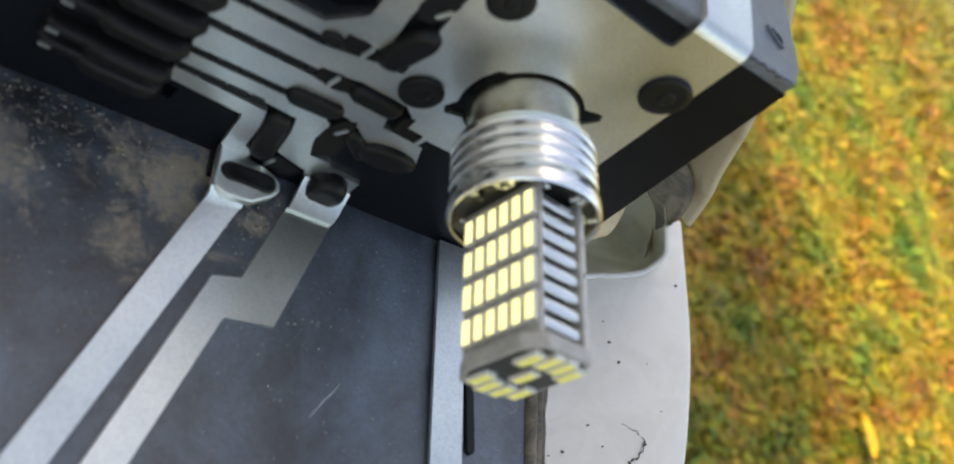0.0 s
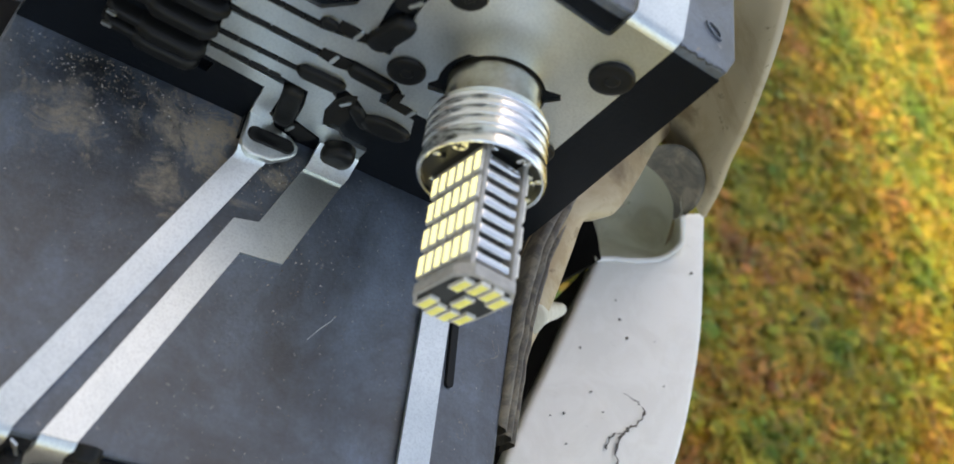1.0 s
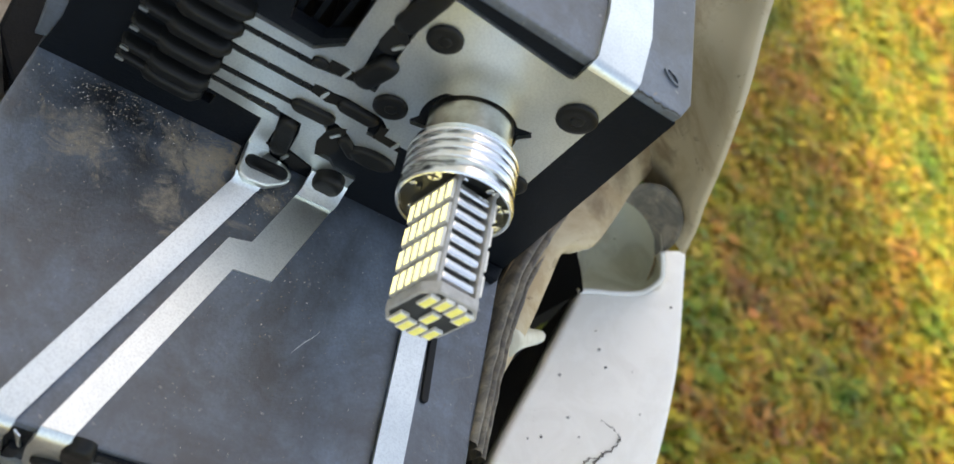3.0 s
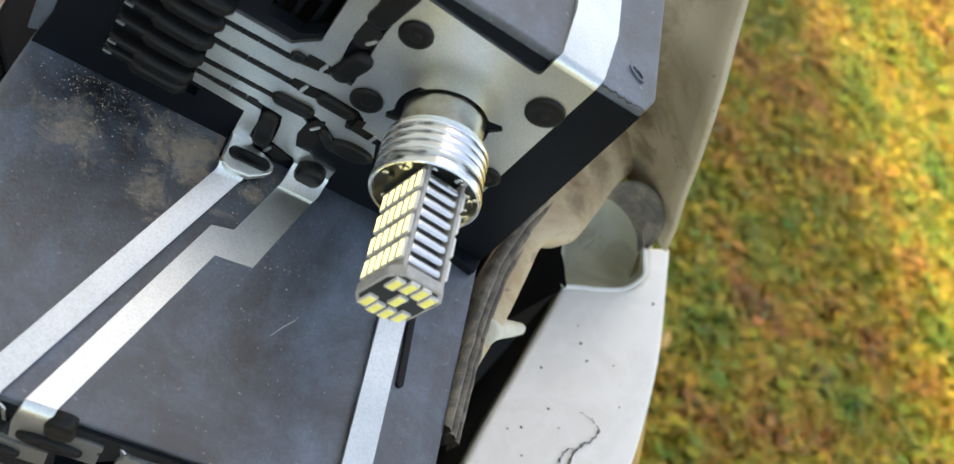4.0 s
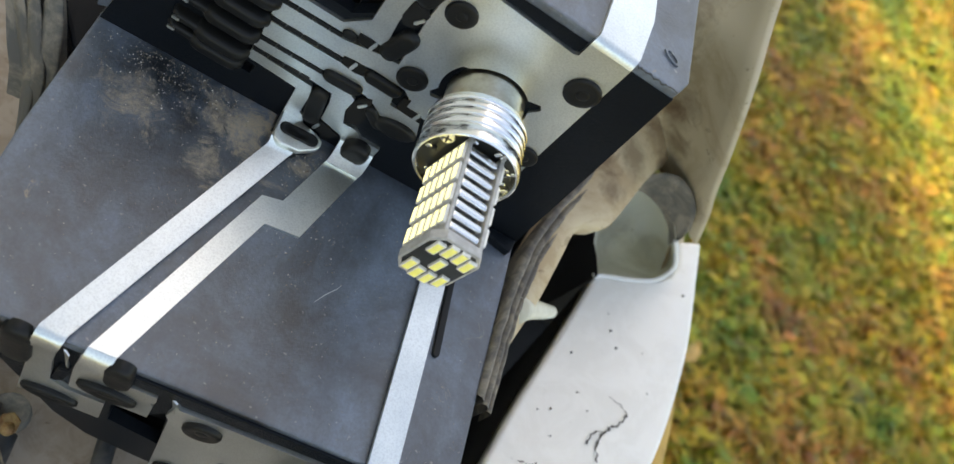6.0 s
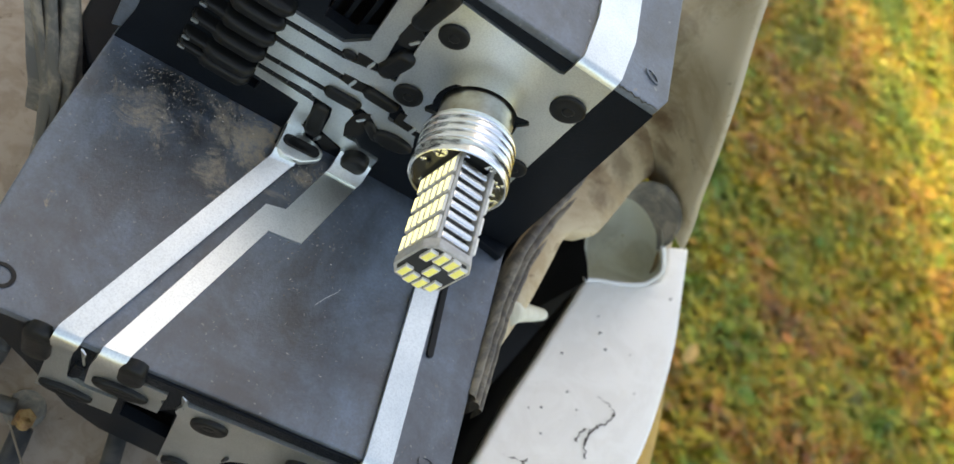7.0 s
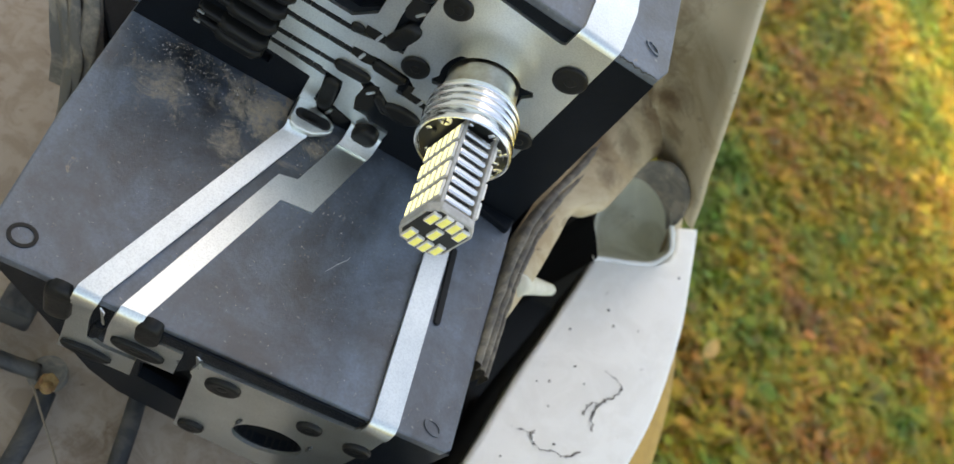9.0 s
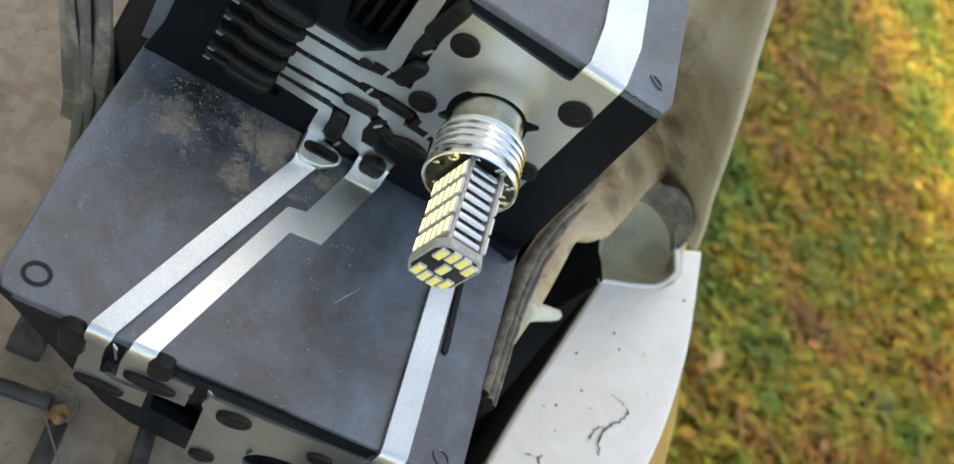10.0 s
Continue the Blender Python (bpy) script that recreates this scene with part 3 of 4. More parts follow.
for path, w in (([(-85.6, 7.8, 5.2), (-80.2, 1.8, -3.5), (-77.2, -1.4, -7.7), (-74.2, -4.8, -11.9), (-71, -8.4, -16.1), (-68.9, -12.4, -22.4), (-67.2, -17.1, -31.3)], 0.95), ([(-82.9, 8, 7.4), (-77.7, 2, -1.3), (-75, -1.4, -5.6), (-72.4, -5.1, -9.9), (-70, -7.9, -13.4), (-68.6, -10.2, -18.8), (-67.2, -13, -26.5)], 1.2), ([(-79.4, 9.4, 9.2), (-74.5, 3.1, 0.3), (-72.1, -0.4, -4.1), (-70.5, -3.5, -7.8), (-69.3, -6.3, -11.2), (-68.4, -8.2, -16.3), (-67.6, -10.5, -23.8)], 1.9)):
    bm = bmesh.new()
    rows = []
    for p in spline(path, 8):
        k = w * (1 + 0.25 * noise.noise(p / 6))
        h = 0.5 * noise.noise(p / 4)
        rows.append([p + Vector((-k, 0, -5)), p + Vector((-k, 0, -0.4)), p + Vector((-0.6 * k, 0, 0.6 + h)), p + Vector((0.1 * k, 0, 0.3 - h)), p + Vector((0.6 * k, 0, 0.7 + h)), p + Vector((k, 0, -0.3)), p + Vector((k, 0, -5))])
    loft(bm, rows)
    part("rib", bm, seal_rubber, seal, smooth=True)
bm = bmesh.new()
loft(bm, [[(x - 3.5, y, z - 1), (x + 8, y + 2, z - 3), (x + 10, y + 2, z - 22)] for x, y, z in ((-84.4, 8, 4.4), (-76.5, -1.4, -8.6), (-73.9, -5.1, -12.9), (-71.5, -7.9, -16.4), (-70.1, -10.2, -21.8))])
part("web", bm, seal_rubber, seal)

# hoses and a bolt on the panel below the lamp
for path, r in (([(-43.3, -60.3, 0), (-42.8, -68.9, 0.5), (-43, -78, 0), (-44.5, -96.1, 0), (-50.4, -120, -1)], 2.3), ([(-24.3, -52, 0), (-23.2, -60.7, 0.3), (-22.2, -69.2, 0), (-20.1, -86.5, 0), (-22, -110.6, 0)], 2.2), ([(-46.8, -56.7, 0), (-51.9, -57.2, 0.4), (-59, -57.6, 0), (-77.3, -61.3, 0)], 1.9)):
    hose = tagged(empty("hose", (0, 0, -62.6)), "dusty black rubber hose lying on the panel", "hose", group="hoses under the lamp")
    bm = bmesh.new()
    tube(bm, spline(path, 6), r, 14)
    part("hose_wall", bm, hose_rubber, hose, smooth=True)
bolt = tagged(empty("bolt", (-43.9, -58.9, -65)), "rusty brass bolt in a grey clip", "bolt")
bm = bmesh.new()
bmesh.ops.create_cone(bm, cap_ends=True, segments=20, radius1=4.6, radius2=3.8, depth=3, matrix=Matrix.Translation((-0.8, 3.4, 1)))
part("washer", bm, seal_rubber, bolt, smooth=False)
bm = bmesh.new()
bmesh.ops.create_cone(bm, cap_ends=True, segments=6, radius1=2.5, radius2=2.3, depth=4, matrix=Matrix.Translation((0, 0, 4.0)))
soften(bm, 0.3)
part("bolt_head", bm, rust, bolt)
bm = bmesh.new()
bmesh.ops.create_cone(bm, cap_ends=True, segments=18, radius1=1.6, radius2=1.3, depth=5, matrix=Matrix.Translation((0.3, -1.2, 3.8)))
part("bolt_shank", bm, rust, bolt, smooth=True)
stalk = tagged(empty("dry_stalk", (0, 0, -60)), "thin pale dry grass stalk on the panel", "stalk")
bm = bmesh.new()
tube(bm, [(-46.7, -60.8, 1), (-41, -67.5, 1.5), (-34.6, -74.2, 0), (-31, -80, -1)], 0.25, 6)
part("stem", bm, sand_mat, stalk)
clip = tagged(empty("panel_clip", (-57, -45, -57)), "black plastic clip on the stained panel", "clip")
bm = bmesh.new()
box(bm, -4.5, 3.5, -3.5, 3.5, -9, 2)
soften(bm, 1.0)
part("clip_body", bm, hose_rubber, clip)


# ---- the stepped bulb carrier ----
carrier = tagged(empty("bulb_carrier"), "black plastic stepped tail-light bulb carrier with galvanised contact strips", "bulb carrier")


def carrier_shell():
    bm = bmesh.new()
    sheet(bm, [(-65.5, -57), (-64, -59.6), (-61, -60), (29, -60), (30.2, -58.8), (30.8, -32), (31.6, 0), (31.4, 6), (-64.6, 6), (-65.9, -28)], [], "z", -2.6, 0)
    soften(bm, 0.45)
    part("lower_tread", bm, tread_black, carrier, "dusty black plastic tread with painted blue sky sheen and sandy dirt stains")
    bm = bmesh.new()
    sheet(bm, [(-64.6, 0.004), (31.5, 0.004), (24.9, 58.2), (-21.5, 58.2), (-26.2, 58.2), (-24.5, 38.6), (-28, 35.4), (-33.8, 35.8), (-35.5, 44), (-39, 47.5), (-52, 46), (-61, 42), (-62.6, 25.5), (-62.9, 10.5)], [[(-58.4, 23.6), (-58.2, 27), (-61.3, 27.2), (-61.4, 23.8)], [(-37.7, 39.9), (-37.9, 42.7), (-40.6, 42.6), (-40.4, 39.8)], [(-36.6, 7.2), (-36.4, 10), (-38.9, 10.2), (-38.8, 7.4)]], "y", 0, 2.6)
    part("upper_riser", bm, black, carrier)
    bm = bmesh.new()
    sheet(bm, [(-20.5, 0.2), (24.7, 0.2), (26.8, 4), (28.2, 42), (28.4, 95), (-40, 95), (-40, 60), (-36, 24), (-27, 8), (-26.5, 0.2)], [], "z", 57.6, 60)
    soften(bm, 0.5)
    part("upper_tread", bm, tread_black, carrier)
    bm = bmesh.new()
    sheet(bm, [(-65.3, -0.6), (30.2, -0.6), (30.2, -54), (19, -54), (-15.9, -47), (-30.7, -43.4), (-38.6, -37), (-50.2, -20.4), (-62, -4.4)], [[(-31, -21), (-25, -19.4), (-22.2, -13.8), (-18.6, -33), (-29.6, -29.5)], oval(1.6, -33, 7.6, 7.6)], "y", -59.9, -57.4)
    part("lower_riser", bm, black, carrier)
    # side walls, and near-black sheets painted as the shade inside
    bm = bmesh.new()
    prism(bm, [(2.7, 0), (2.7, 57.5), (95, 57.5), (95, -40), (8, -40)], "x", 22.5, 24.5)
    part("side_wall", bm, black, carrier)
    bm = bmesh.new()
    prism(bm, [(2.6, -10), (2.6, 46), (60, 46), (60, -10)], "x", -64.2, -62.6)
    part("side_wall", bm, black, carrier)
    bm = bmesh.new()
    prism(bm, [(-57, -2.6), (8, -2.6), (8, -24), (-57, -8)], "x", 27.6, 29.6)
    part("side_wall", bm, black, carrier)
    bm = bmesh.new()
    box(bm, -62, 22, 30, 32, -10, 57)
    part("back_shade", bm, void_black, carrier)
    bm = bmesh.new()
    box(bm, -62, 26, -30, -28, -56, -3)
    part("back_shade", bm, void_black, carrier)
    # the ear that rises at the tread's rear corner
    bm = bmesh.new()
    prism(bm, [(-66, 2), (-62.8, 3.5), (-60.5, 12), (-60.8, 26), (-62, 48), (-66.5, 48), (-65.8, 22)], "y", 0.4, 5)
    soften(bm, 0.5)
    part("ear", bm, tread_black, carrier)
    bm = bmesh.new()
    prism(bm, [(-72.5, 6), (-66.6, -2.4), (-64.4, -2.4), (-62, 4), (-62, 60), (-76, 60)], "z", -24, -9)
    soften(bm, 0.8)
    part("rear_skirt", bm, black, carrier)
    # added near-black slabs, the shade behind the lower riser's opening
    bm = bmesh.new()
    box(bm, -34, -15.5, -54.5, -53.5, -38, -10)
    part("inner_shade", bm, void_black, carrier)
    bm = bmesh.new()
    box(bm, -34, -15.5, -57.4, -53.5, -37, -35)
    part("inner_shade", bm, void_black, carrier)
    # dividing ribs inside the connector opening
    for x in (-33.4, -30.6, -27.4):
        bm = bmesh.new()
        prism(bm, [(3, 35), (3, 56), (28, 57), (28, 35)], "x", x, x + 1.0)
        part("rib", bm, black, carrier)
    bm = bmesh.new()
    box(bm, -33.4, 11.0, -60.6, -59.6, -5.4, -1.4)
    soften(bm, 0.3)
    part("front_lip", bm, black, carrier)
    # rough moulding flash along the worn upper edge
    rng = random.Random(2)
    bm = bmesh.new()
    line = [(15.2 + 0.4 * i, 0.05 + rng.uniform(-0.12, 0.12), 60.02 + rng.uniform(-0.25, 0.12)) for i in range(24)]
    loft(bm, [[(x, y - 0.12 * rng.random(), z - 0.3 * rng.random()), (x, y + 0.1, z + 0.12 * rng.random())] for x, y, z in line])
    part("moulding_flash", bm, hose_rubber, carrier, "pale worn moulding flash")


carrier_shell()
ZT = 0.7


def contact(name, bm, label=""):
    ob = part(name, bm, zinc, carrier, label, smooth=True)
    ob.data.set_sharp_from_angle(angle=radians(48))
    return ob


def upper_strips():
    """The galvanised circuit on the upper riser, its strips a gap apart."""
    face = -0.8
    bm = bmesh.new()
    hole = oval(0.6, 34.8, 8.1, 8.1, n=48)
    notched = []
    for x, z in hole:
        a = math.degrees(math.atan2(z - 34.8, x - 0.6)) % 360
        k = 10.4 / 8.1 if abs(a - 33) < 8 or abs(a - 213) < 8 else (8.9 / 8.1 if 150 < a < 206 else 1)
        notched.append((0.6 + k * (x - 0.6), 34.8 + k * (z - 34.8)))
    sheet(bm, [(-17.6, 56.6), (5.2, 55.2), (6.1, 55.6), (6.0, 58.8), (14.8, 58.8), (15.2, 52), (17.3, 21.5), (-5.4, 21.9), (-10.5, 22.5), (-10.2, 24.9), (-12, 26.3), (-19.2, 26.7), (-22.4, 26), (-24.4, 25.4), (-34.7, 25.1), (-39.2, 25.6), (-39.4, 29.6), (-26.6, 29.5), (-20, 30.9), (-16, 31.2), (-16.9, 39.5), (-17.5, 44.4), (-17.6, 51.6)], [notched], "y", face, 0)
    contact("lamp_socket_plate", bm, "galvanised steel socket plate")
    bm = bmesh.new()
    bent_strip(bm, [((6.0, face, 58.6), (14.8, face, 58.6)), ((6.0, -0.6, 59.6), (14.8, -0.6, 59.6)), ((6.2, -0.1, 60.3), (14.9, -0.1, 60.3)), ((6.6, 0.9, 60.7), (15.2, 0.9, 60.7)), ((8.0, 12, 60.8), (17, 12, 60.8)), ((8.0, 80, 60.8), (17, 80, 60.8))], 0.7)
    contact("contact_strip", bm)
    bm = bmesh.new()
    prism(bm, [(-40.1, 33.2), (-28.4, 33.1), (-24.7, 37.2), (-26, 58.8), (-22.1, 58.8), (-21.1, 47), (-21, 40.1), (-20, 33.3), (-23.3, 31.7), (-26.6, 30.9), (-39.4, 30.8)], "y", face, 0)
    contact("contact_strip", bm)
    bm = bmesh.new()
    bent_strip(bm, [((-26, face, 58.6), (-22.1, face, 58.6)), ((-26, -0.5, 59.8), (-22, -0.5, 59.8)), ((-26, 0.9, 60.7), (-21.9, 0.9, 60.7)), ((-27, 80, 60.8), (-22, 80, 60.8))], 0.7)
    contact("contact_strip", bm)
    bm = bmesh.new()
    prism(bm, [(-39.2, 24.0), (-19, 23.8), (-12.7, 22.8), (-12, 20.6), (-5.4, 20.5), (-3.6, 16.2), (-9, 14.2), (-14.6, 18.4), (-17, 19.4), (-25.4, 19.6), (-38.7, 19.7)], "y", face, 0)
    contact("contact_strip", bm)
    bm = bmesh.new()
    prism(bm, [(-38.7, 18.4), (-25.4, 18.3), (-19.4, 17.8), (-17.8, 16.6), (-17.9, 12.5), (-16.6, 8.9), (-13.5, 8.9), (-11.7, 7.2), (-7.2, 7.0), (-7.2, 4), (-14.8, 4), (-15.2, 5.0), (-20.5, 6.7), (-21.1, 11.7), (-22, 15.0), (-25.2, 15.3), (-26.2, 15.4), (-38.8, 16)], "y", face, 0)
    contact("contact_strip", bm)
    bm = bmesh.new()
    prism(bm, [(-38.8, 14.8), (-25.8, 13.8), (-25.0, 11), (-24.6, 5.2), (-23.2, 4.2), (-23.2, 3.4), (-27.4, 3.4), (-28.0, 11.2), (-38.6, 12.2)], "y", face, 0)
    contact("contact_strip", bm)
    # the feet, which step out over a pad before they reach the tread
    bm = bmesh.new()
    sheet(bm, [(-27.4, -0.2), (-27.5, -6.6), (-27.0, -7.8), (-25.6, -8.5), (-21.6, -8.0), (-18.7, -5.9), (-17.8, -4.7), (-17.8, -3.2), (-19.5, -2.0), (-22.8, -1.2), (-23.2, -0.2)], [], "z", 1.8, 3.5)
    soften(bm, 0.55, 3)
    contact("foot_pad", bm)
    bm = bmesh.new()
    box(bm, -27.6, -18.6, -4.4, 0, 0, 1.8)
    part("pad_block", bm, black, carrier)
    bm = bmesh.new()
    bent_strip(bm, [((-27.6, -7.0, 2.6), (-22.4, -6.9, 2.6)), ((-27.4, -7.7, 2.0), (-22.2, -7.3, 2.0)), ((-27.5, -8.4, 1.1), (-22.3, -8.0, 1.1)), ((-27.8, -9.4, ZT), (-22.7, -9.0, ZT)), ((-48.2, -59.4, ZT), (-43.6, -59.6, ZT)), ((-48.3, -60.3, 0.4), (-43.7, -60.4, 0.4)), ((-48.3, -60.8, -0.6), (-43.8, -60.8, -0.6)), ((-48.3, -60.8, -3), (-44.0, -60.8, -3))], 0.7)
    contact("contact_strip", bm)
    bm = bmesh.new()
    bent_strip(bm, [((-14.8, -0.8, 4.2), (-7.2, -0.8, 4.2)), ((-14.8, -1.4, 3.4), (-7.2, -1.4, 3.4)), ((-14.9, -3.6, 1.3), (-7.3, -3.4, 1.3)), ((-15.2, -5, ZT), (-7.8, -5, ZT))], 0.7)
    contact("foot_pad", bm)
    bm = bmesh.new()
    prism(bm, [(-15.2, -5), (-7.8, -5), (-14.7, -23.9), (-21.8, -24.6), (-35.5, -59.6), (-40.2, -59.6), (-24.3, -19.2), (-20.2, -18.2)], "z", ZT - 0.7, ZT)
    contact("contact_strip", bm)
    bm = bmesh.new()
    bent_strip(bm, [((-40.2, -59.5, ZT), (-35.5, -59.5, ZT)), ((-40.3, -60.4, 0.3), (-35.6, -60.4, 0.3)), ((-40.4, -60.8, -0.6), (-35.7, -60.8, -0.6)), ((-40.4, -60.8, -3), (-35.7, -60.8, -3))], 0.7)
    contact("contact_strip", bm)
    bm = bmesh.new()
    bent_strip(bm, [((11.8, -0.5, ZT), (17.2, -0.5, ZT)), ((11.2, -59.4, ZT), (17.0, -59.4, ZT)), ((11.2, -60.4, 0.3), (17, -60.4, 0.3)), ((11.2, -60.8, -0.7), (17, -60.8, -0.7)), ((11.4, -60.8, -4), (17.4, -60.8, -4))], 0.7)
    contact("contact_strip", bm)


upper_strips()


def lower_strips():
    y0, y1 = -60.8, -59.95
    bm = bmesh.new()
    prism(bm, [(-48.3, -2.6), (-44, -2.6), (-43.6, -9), (-42.4, -17.4), (-38.6, -19.4), (-32.3, -19.2), (-31.3, -28.2), (-46.4, -27.8), (-47.2, -13.8)], "y", y0, y1)
    contact("contact_strip", bm)
    bm = bmesh.new()
    prism(bm, [(-40.4, -2.6), (-35.7, -2.6), (-35.4, -8), (-30.2, -6), (-26.1, -6.3), (-25.6, -9), (-26.2, -10), (-25.4, -12), (-24.8, -17.6), (-39.2, -17.2), (-40.2, -8.4)], "y", y0, y1)
    contact("contact_strip", bm)
    bm = bmesh.new()
    sheet(bm, [(-22.4, -6.2), (-21.6, -7.8), (-11.3, -7.4), (5, -7.4), (11.2, -7), (11.4, -3.4), (17.4, -3.4), (18.2, -11.6), (19, -53.8), (-16.5, -46.8), (-21.6, -14.6), (-22.6, -12.8)], [oval(1.6, -33, 8, 8, n=36)], "y", y0, y1)
    contact("lamp_socket_plate", bm, "galvanised lower socket plate with bulb hole")
    for x, z, turn in ((-6.6, -28.5, 25), (9.6, -27, -30)):
        bm = bmesh.new()
        bent_strip(bm, [((x - 0.35, -60.9, z - 1.6), (x + 0.35, -60.4, z - 1.6)), ((x - 0.35, -61.6, z - 0.6), (x + 0.35, -60.9, z - 0.6)), ((x - 0.35, -61.2, z + 0.8), (x + 0.35, -60.5, z + 0.8)), ((x - 0.35, -61.9, z + 1.6), (x + 0.35, -61.0, z + 1.6))], 0.4)
        part("spring_tab", bm, hose_rubber, carrier, "dark bent spring tab", smooth=True)
    for x, z in ((-42.8, -5.5), (-23.6, -7.8)):
        bm = bmesh.new()
        bent_strip(bm, [((x - 0.2, -60.3, z + 3.4), (x + 0.9, -60.9, z + 3.2)), ((x + 0.3, -60.2, z + 1.6), (x + 1.1, -61.3, z + 1.5)), ((x + 0.9, -60.2, z - 0.2), (x + 1.5, -61.5, z - 0.1)), ((x + 1.7, -60.6, z - 1.6), (x + 1.9, -61.2, z - 1.5))], 0.3)
        contact("torn_tab", bm, "torn galvanised tab")
    # well behind the bulb hole, its shade painted in near-black
    bm = bmesh.new()
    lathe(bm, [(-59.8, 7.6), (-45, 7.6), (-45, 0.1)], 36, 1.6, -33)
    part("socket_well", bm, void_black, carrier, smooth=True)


lower_strips()


def studs():
    """Black plastic rivet heads and retaining bars that hold the strips down."""
    up = -0.8
    for x, z, r in ((-12.4, 30.0, 3.0), (12.1, 49.1, 3.5), (-13.7, 49.2, 2.9), (14.7, 27.5, 2.9)):
        bm = bmesh.new()
        dome(bm, oval(x, z, r, r), "y", up, -0.7, 0.3, 0.3)
        rivet = part("rivet", bm, stud_black, carrier, smooth=True)
        bm = bmesh.new()
        dome(bm, oval(x + 0.2, z - 0.1, r * 0.36, r * 0.36, n=16), "y", up - 0.4, -0.32, 0.4)
        part("rivet_centre", bm, stud_black, rivet, smooth=True)
    for ring, h in ((capsule(-23.0, 9.3, 3.7, 1.75, 101), 1.5), (capsule(-21.8, 19.6, 2.6, 1.5, 2), 1.5), (capsule(-15.8, 24.8, 2.6, 1.4, -2), 1.5), (oval(-8, 15.4, 4.6, 2.4, 4), 1.6), (capsule(-12.6, 15.2, 2, 1.2, -40), 1.2), (capsule(-18.2, 35.6, 2.6, 1.9, 75), 2.0), (capsule(-19.2, 52.2, 4.2, 1.9, 82), 2.0), (oval(-26.1, 31.4, 1.5, 1.1), 1.0)):
        bm = bmesh.new()
        dome(bm, ring, "y", -0.3, -0.6 * h - 0.6, 0.3)
        part("retaining_stud", bm, stud_black, carrier, smooth=True)
    # near-black plates that paint the dark of gaps between the strips, with bright bridges on them
    for pts in ([(-25, 33.1), (-22.6, 33.2), (-20.4, 32.9), (-19.6, 31.4), (-22, 30.6), (-24.8, 30.9)], [(-24.6, 26), (-22, 26.3), (-19.4, 26), (-19, 24), (-21.4, 23.4), (-24.4, 24)], [(-21.2, 46), (-19.2, 46.8), (-17.4, 45), (-17.6, 42.4), (-18.4, 40.6), (-20.2, 40.4), (-21.3, 42)], [(-17.7, 16.2), (-16.8, 18.6), (-15.2, 19.4), (-14.5, 16.9), (-13.8, 13.2), (-14.1, 11.0), (-16.5, 9.0), (-17.8, 12.5)], [(-11, 24.4), (-9.6, 24.8), (-9.4, 22.6), (-6, 22.4), (-5.2, 20.4), (-10.8, 20.8)], [(-22.6, 5.4), (-19.8, 6), (-15.6, 4.6), (-17.4, 1.6), (-21.6, 3.6)]):
        bm = bmesh.new()
        prism(bm, pts, "y", -0.95, -0.2)
        part("painted_gap", bm, void_black, carrier)
    for x, z, turn in ((-21.7, 32, 80), (-22.2, 25, 80), (-18.3, 42.9, 60), (-16, 16.6, 60), (-6.6, 21.6, 80), (-20.4, 4.2, 75)):
        bm = bmesh.new()
        prism(bm, capsule(x, z, 0.85, 0.34, turn, 3), "y", -1.2, -0.9)
        contact("bridge_tab", bm)
    # thin black lands between the strips, seen as dashes
    for z, x0, x1 in ((30.2, -39, -26.8), (24.9, -39, -24.8), (19.05, -38.5, -25.6), (15.4, -38.6, -26.8)):
        x = x0
        while x < x1:
            w = min(3.2, x1 - x)
            bm = bmesh.new()
            box(bm, x, x + w - 0.25, -0.95, -0.05, z - 0.55, z + 0.45)
            part("land", bm, stud_black, carrier)
            x += 3.2
    # sleeves and pins of the connector
    for z in (35.4, 30.6, 25.4, 20.2, 14.6, 11.6):
        bm = bmesh.new()
        dome(bm, capsule(-44, z - 1.4, 4.1, 1.45, -2), "y", 0.2, -3.6, 0.5)
        part("pin_sleeve", bm, stud_black, carrier, smooth=True)
        bm = bmesh.new()
        dome(bm, capsule(-50.4, z - 0.8, 2.6, 0.8, -4), "y", 0.2, -2.8, 0.45)
        part("connector_pin", bm, stud_black, carrier, smooth=True)
        bm = bmesh.new()
        prism(bm, capsule(-52.7, z - 0.6, 0.45, 0.3, -4, 4), "y", -2.95, -2.5)
        contact("pin_tip", bm)
    for ring in (capsule(-22.7, -4.4, 2.7, 1.45, 2),):
        bm = bmesh.new()
        dome(bm, ring, "z", 3.4, 0.5, 0.3, 0.7)
        part("retaining_stud", bm, stud_black, carrier, smooth=True)
    bm = bmesh.new()
    dome(bm, oval(-11.0, 3.9, 3.0, 3.4, -8), "y", -0.8, -2.6, 0.3)
    part("retaining_stud", bm, stud_black, carrier, smooth=True)
    # lower riser
    for x, z, rx, rz, turn in ((-41.1, -24, 5.2, 2.1, -4), (-33.3, -12.4, 5.4, 2.3, -4), (-15.5, -13, 3.7, 3.5, 0), (-13.5, -42.4, 3.0, 2.9, 0), (4.5, -14.8, 2.8, 2.7, 0), (16.2, -15.8, 3.2, 3.0, 0)):
        bm = bmesh.new()
        dome(bm, oval(x, z, rx, rz, turn), "y", -60.8, -1.1, 0.25, 0.35)
        rivet = part("rivet", bm, stud_black, carrier, smooth=True)
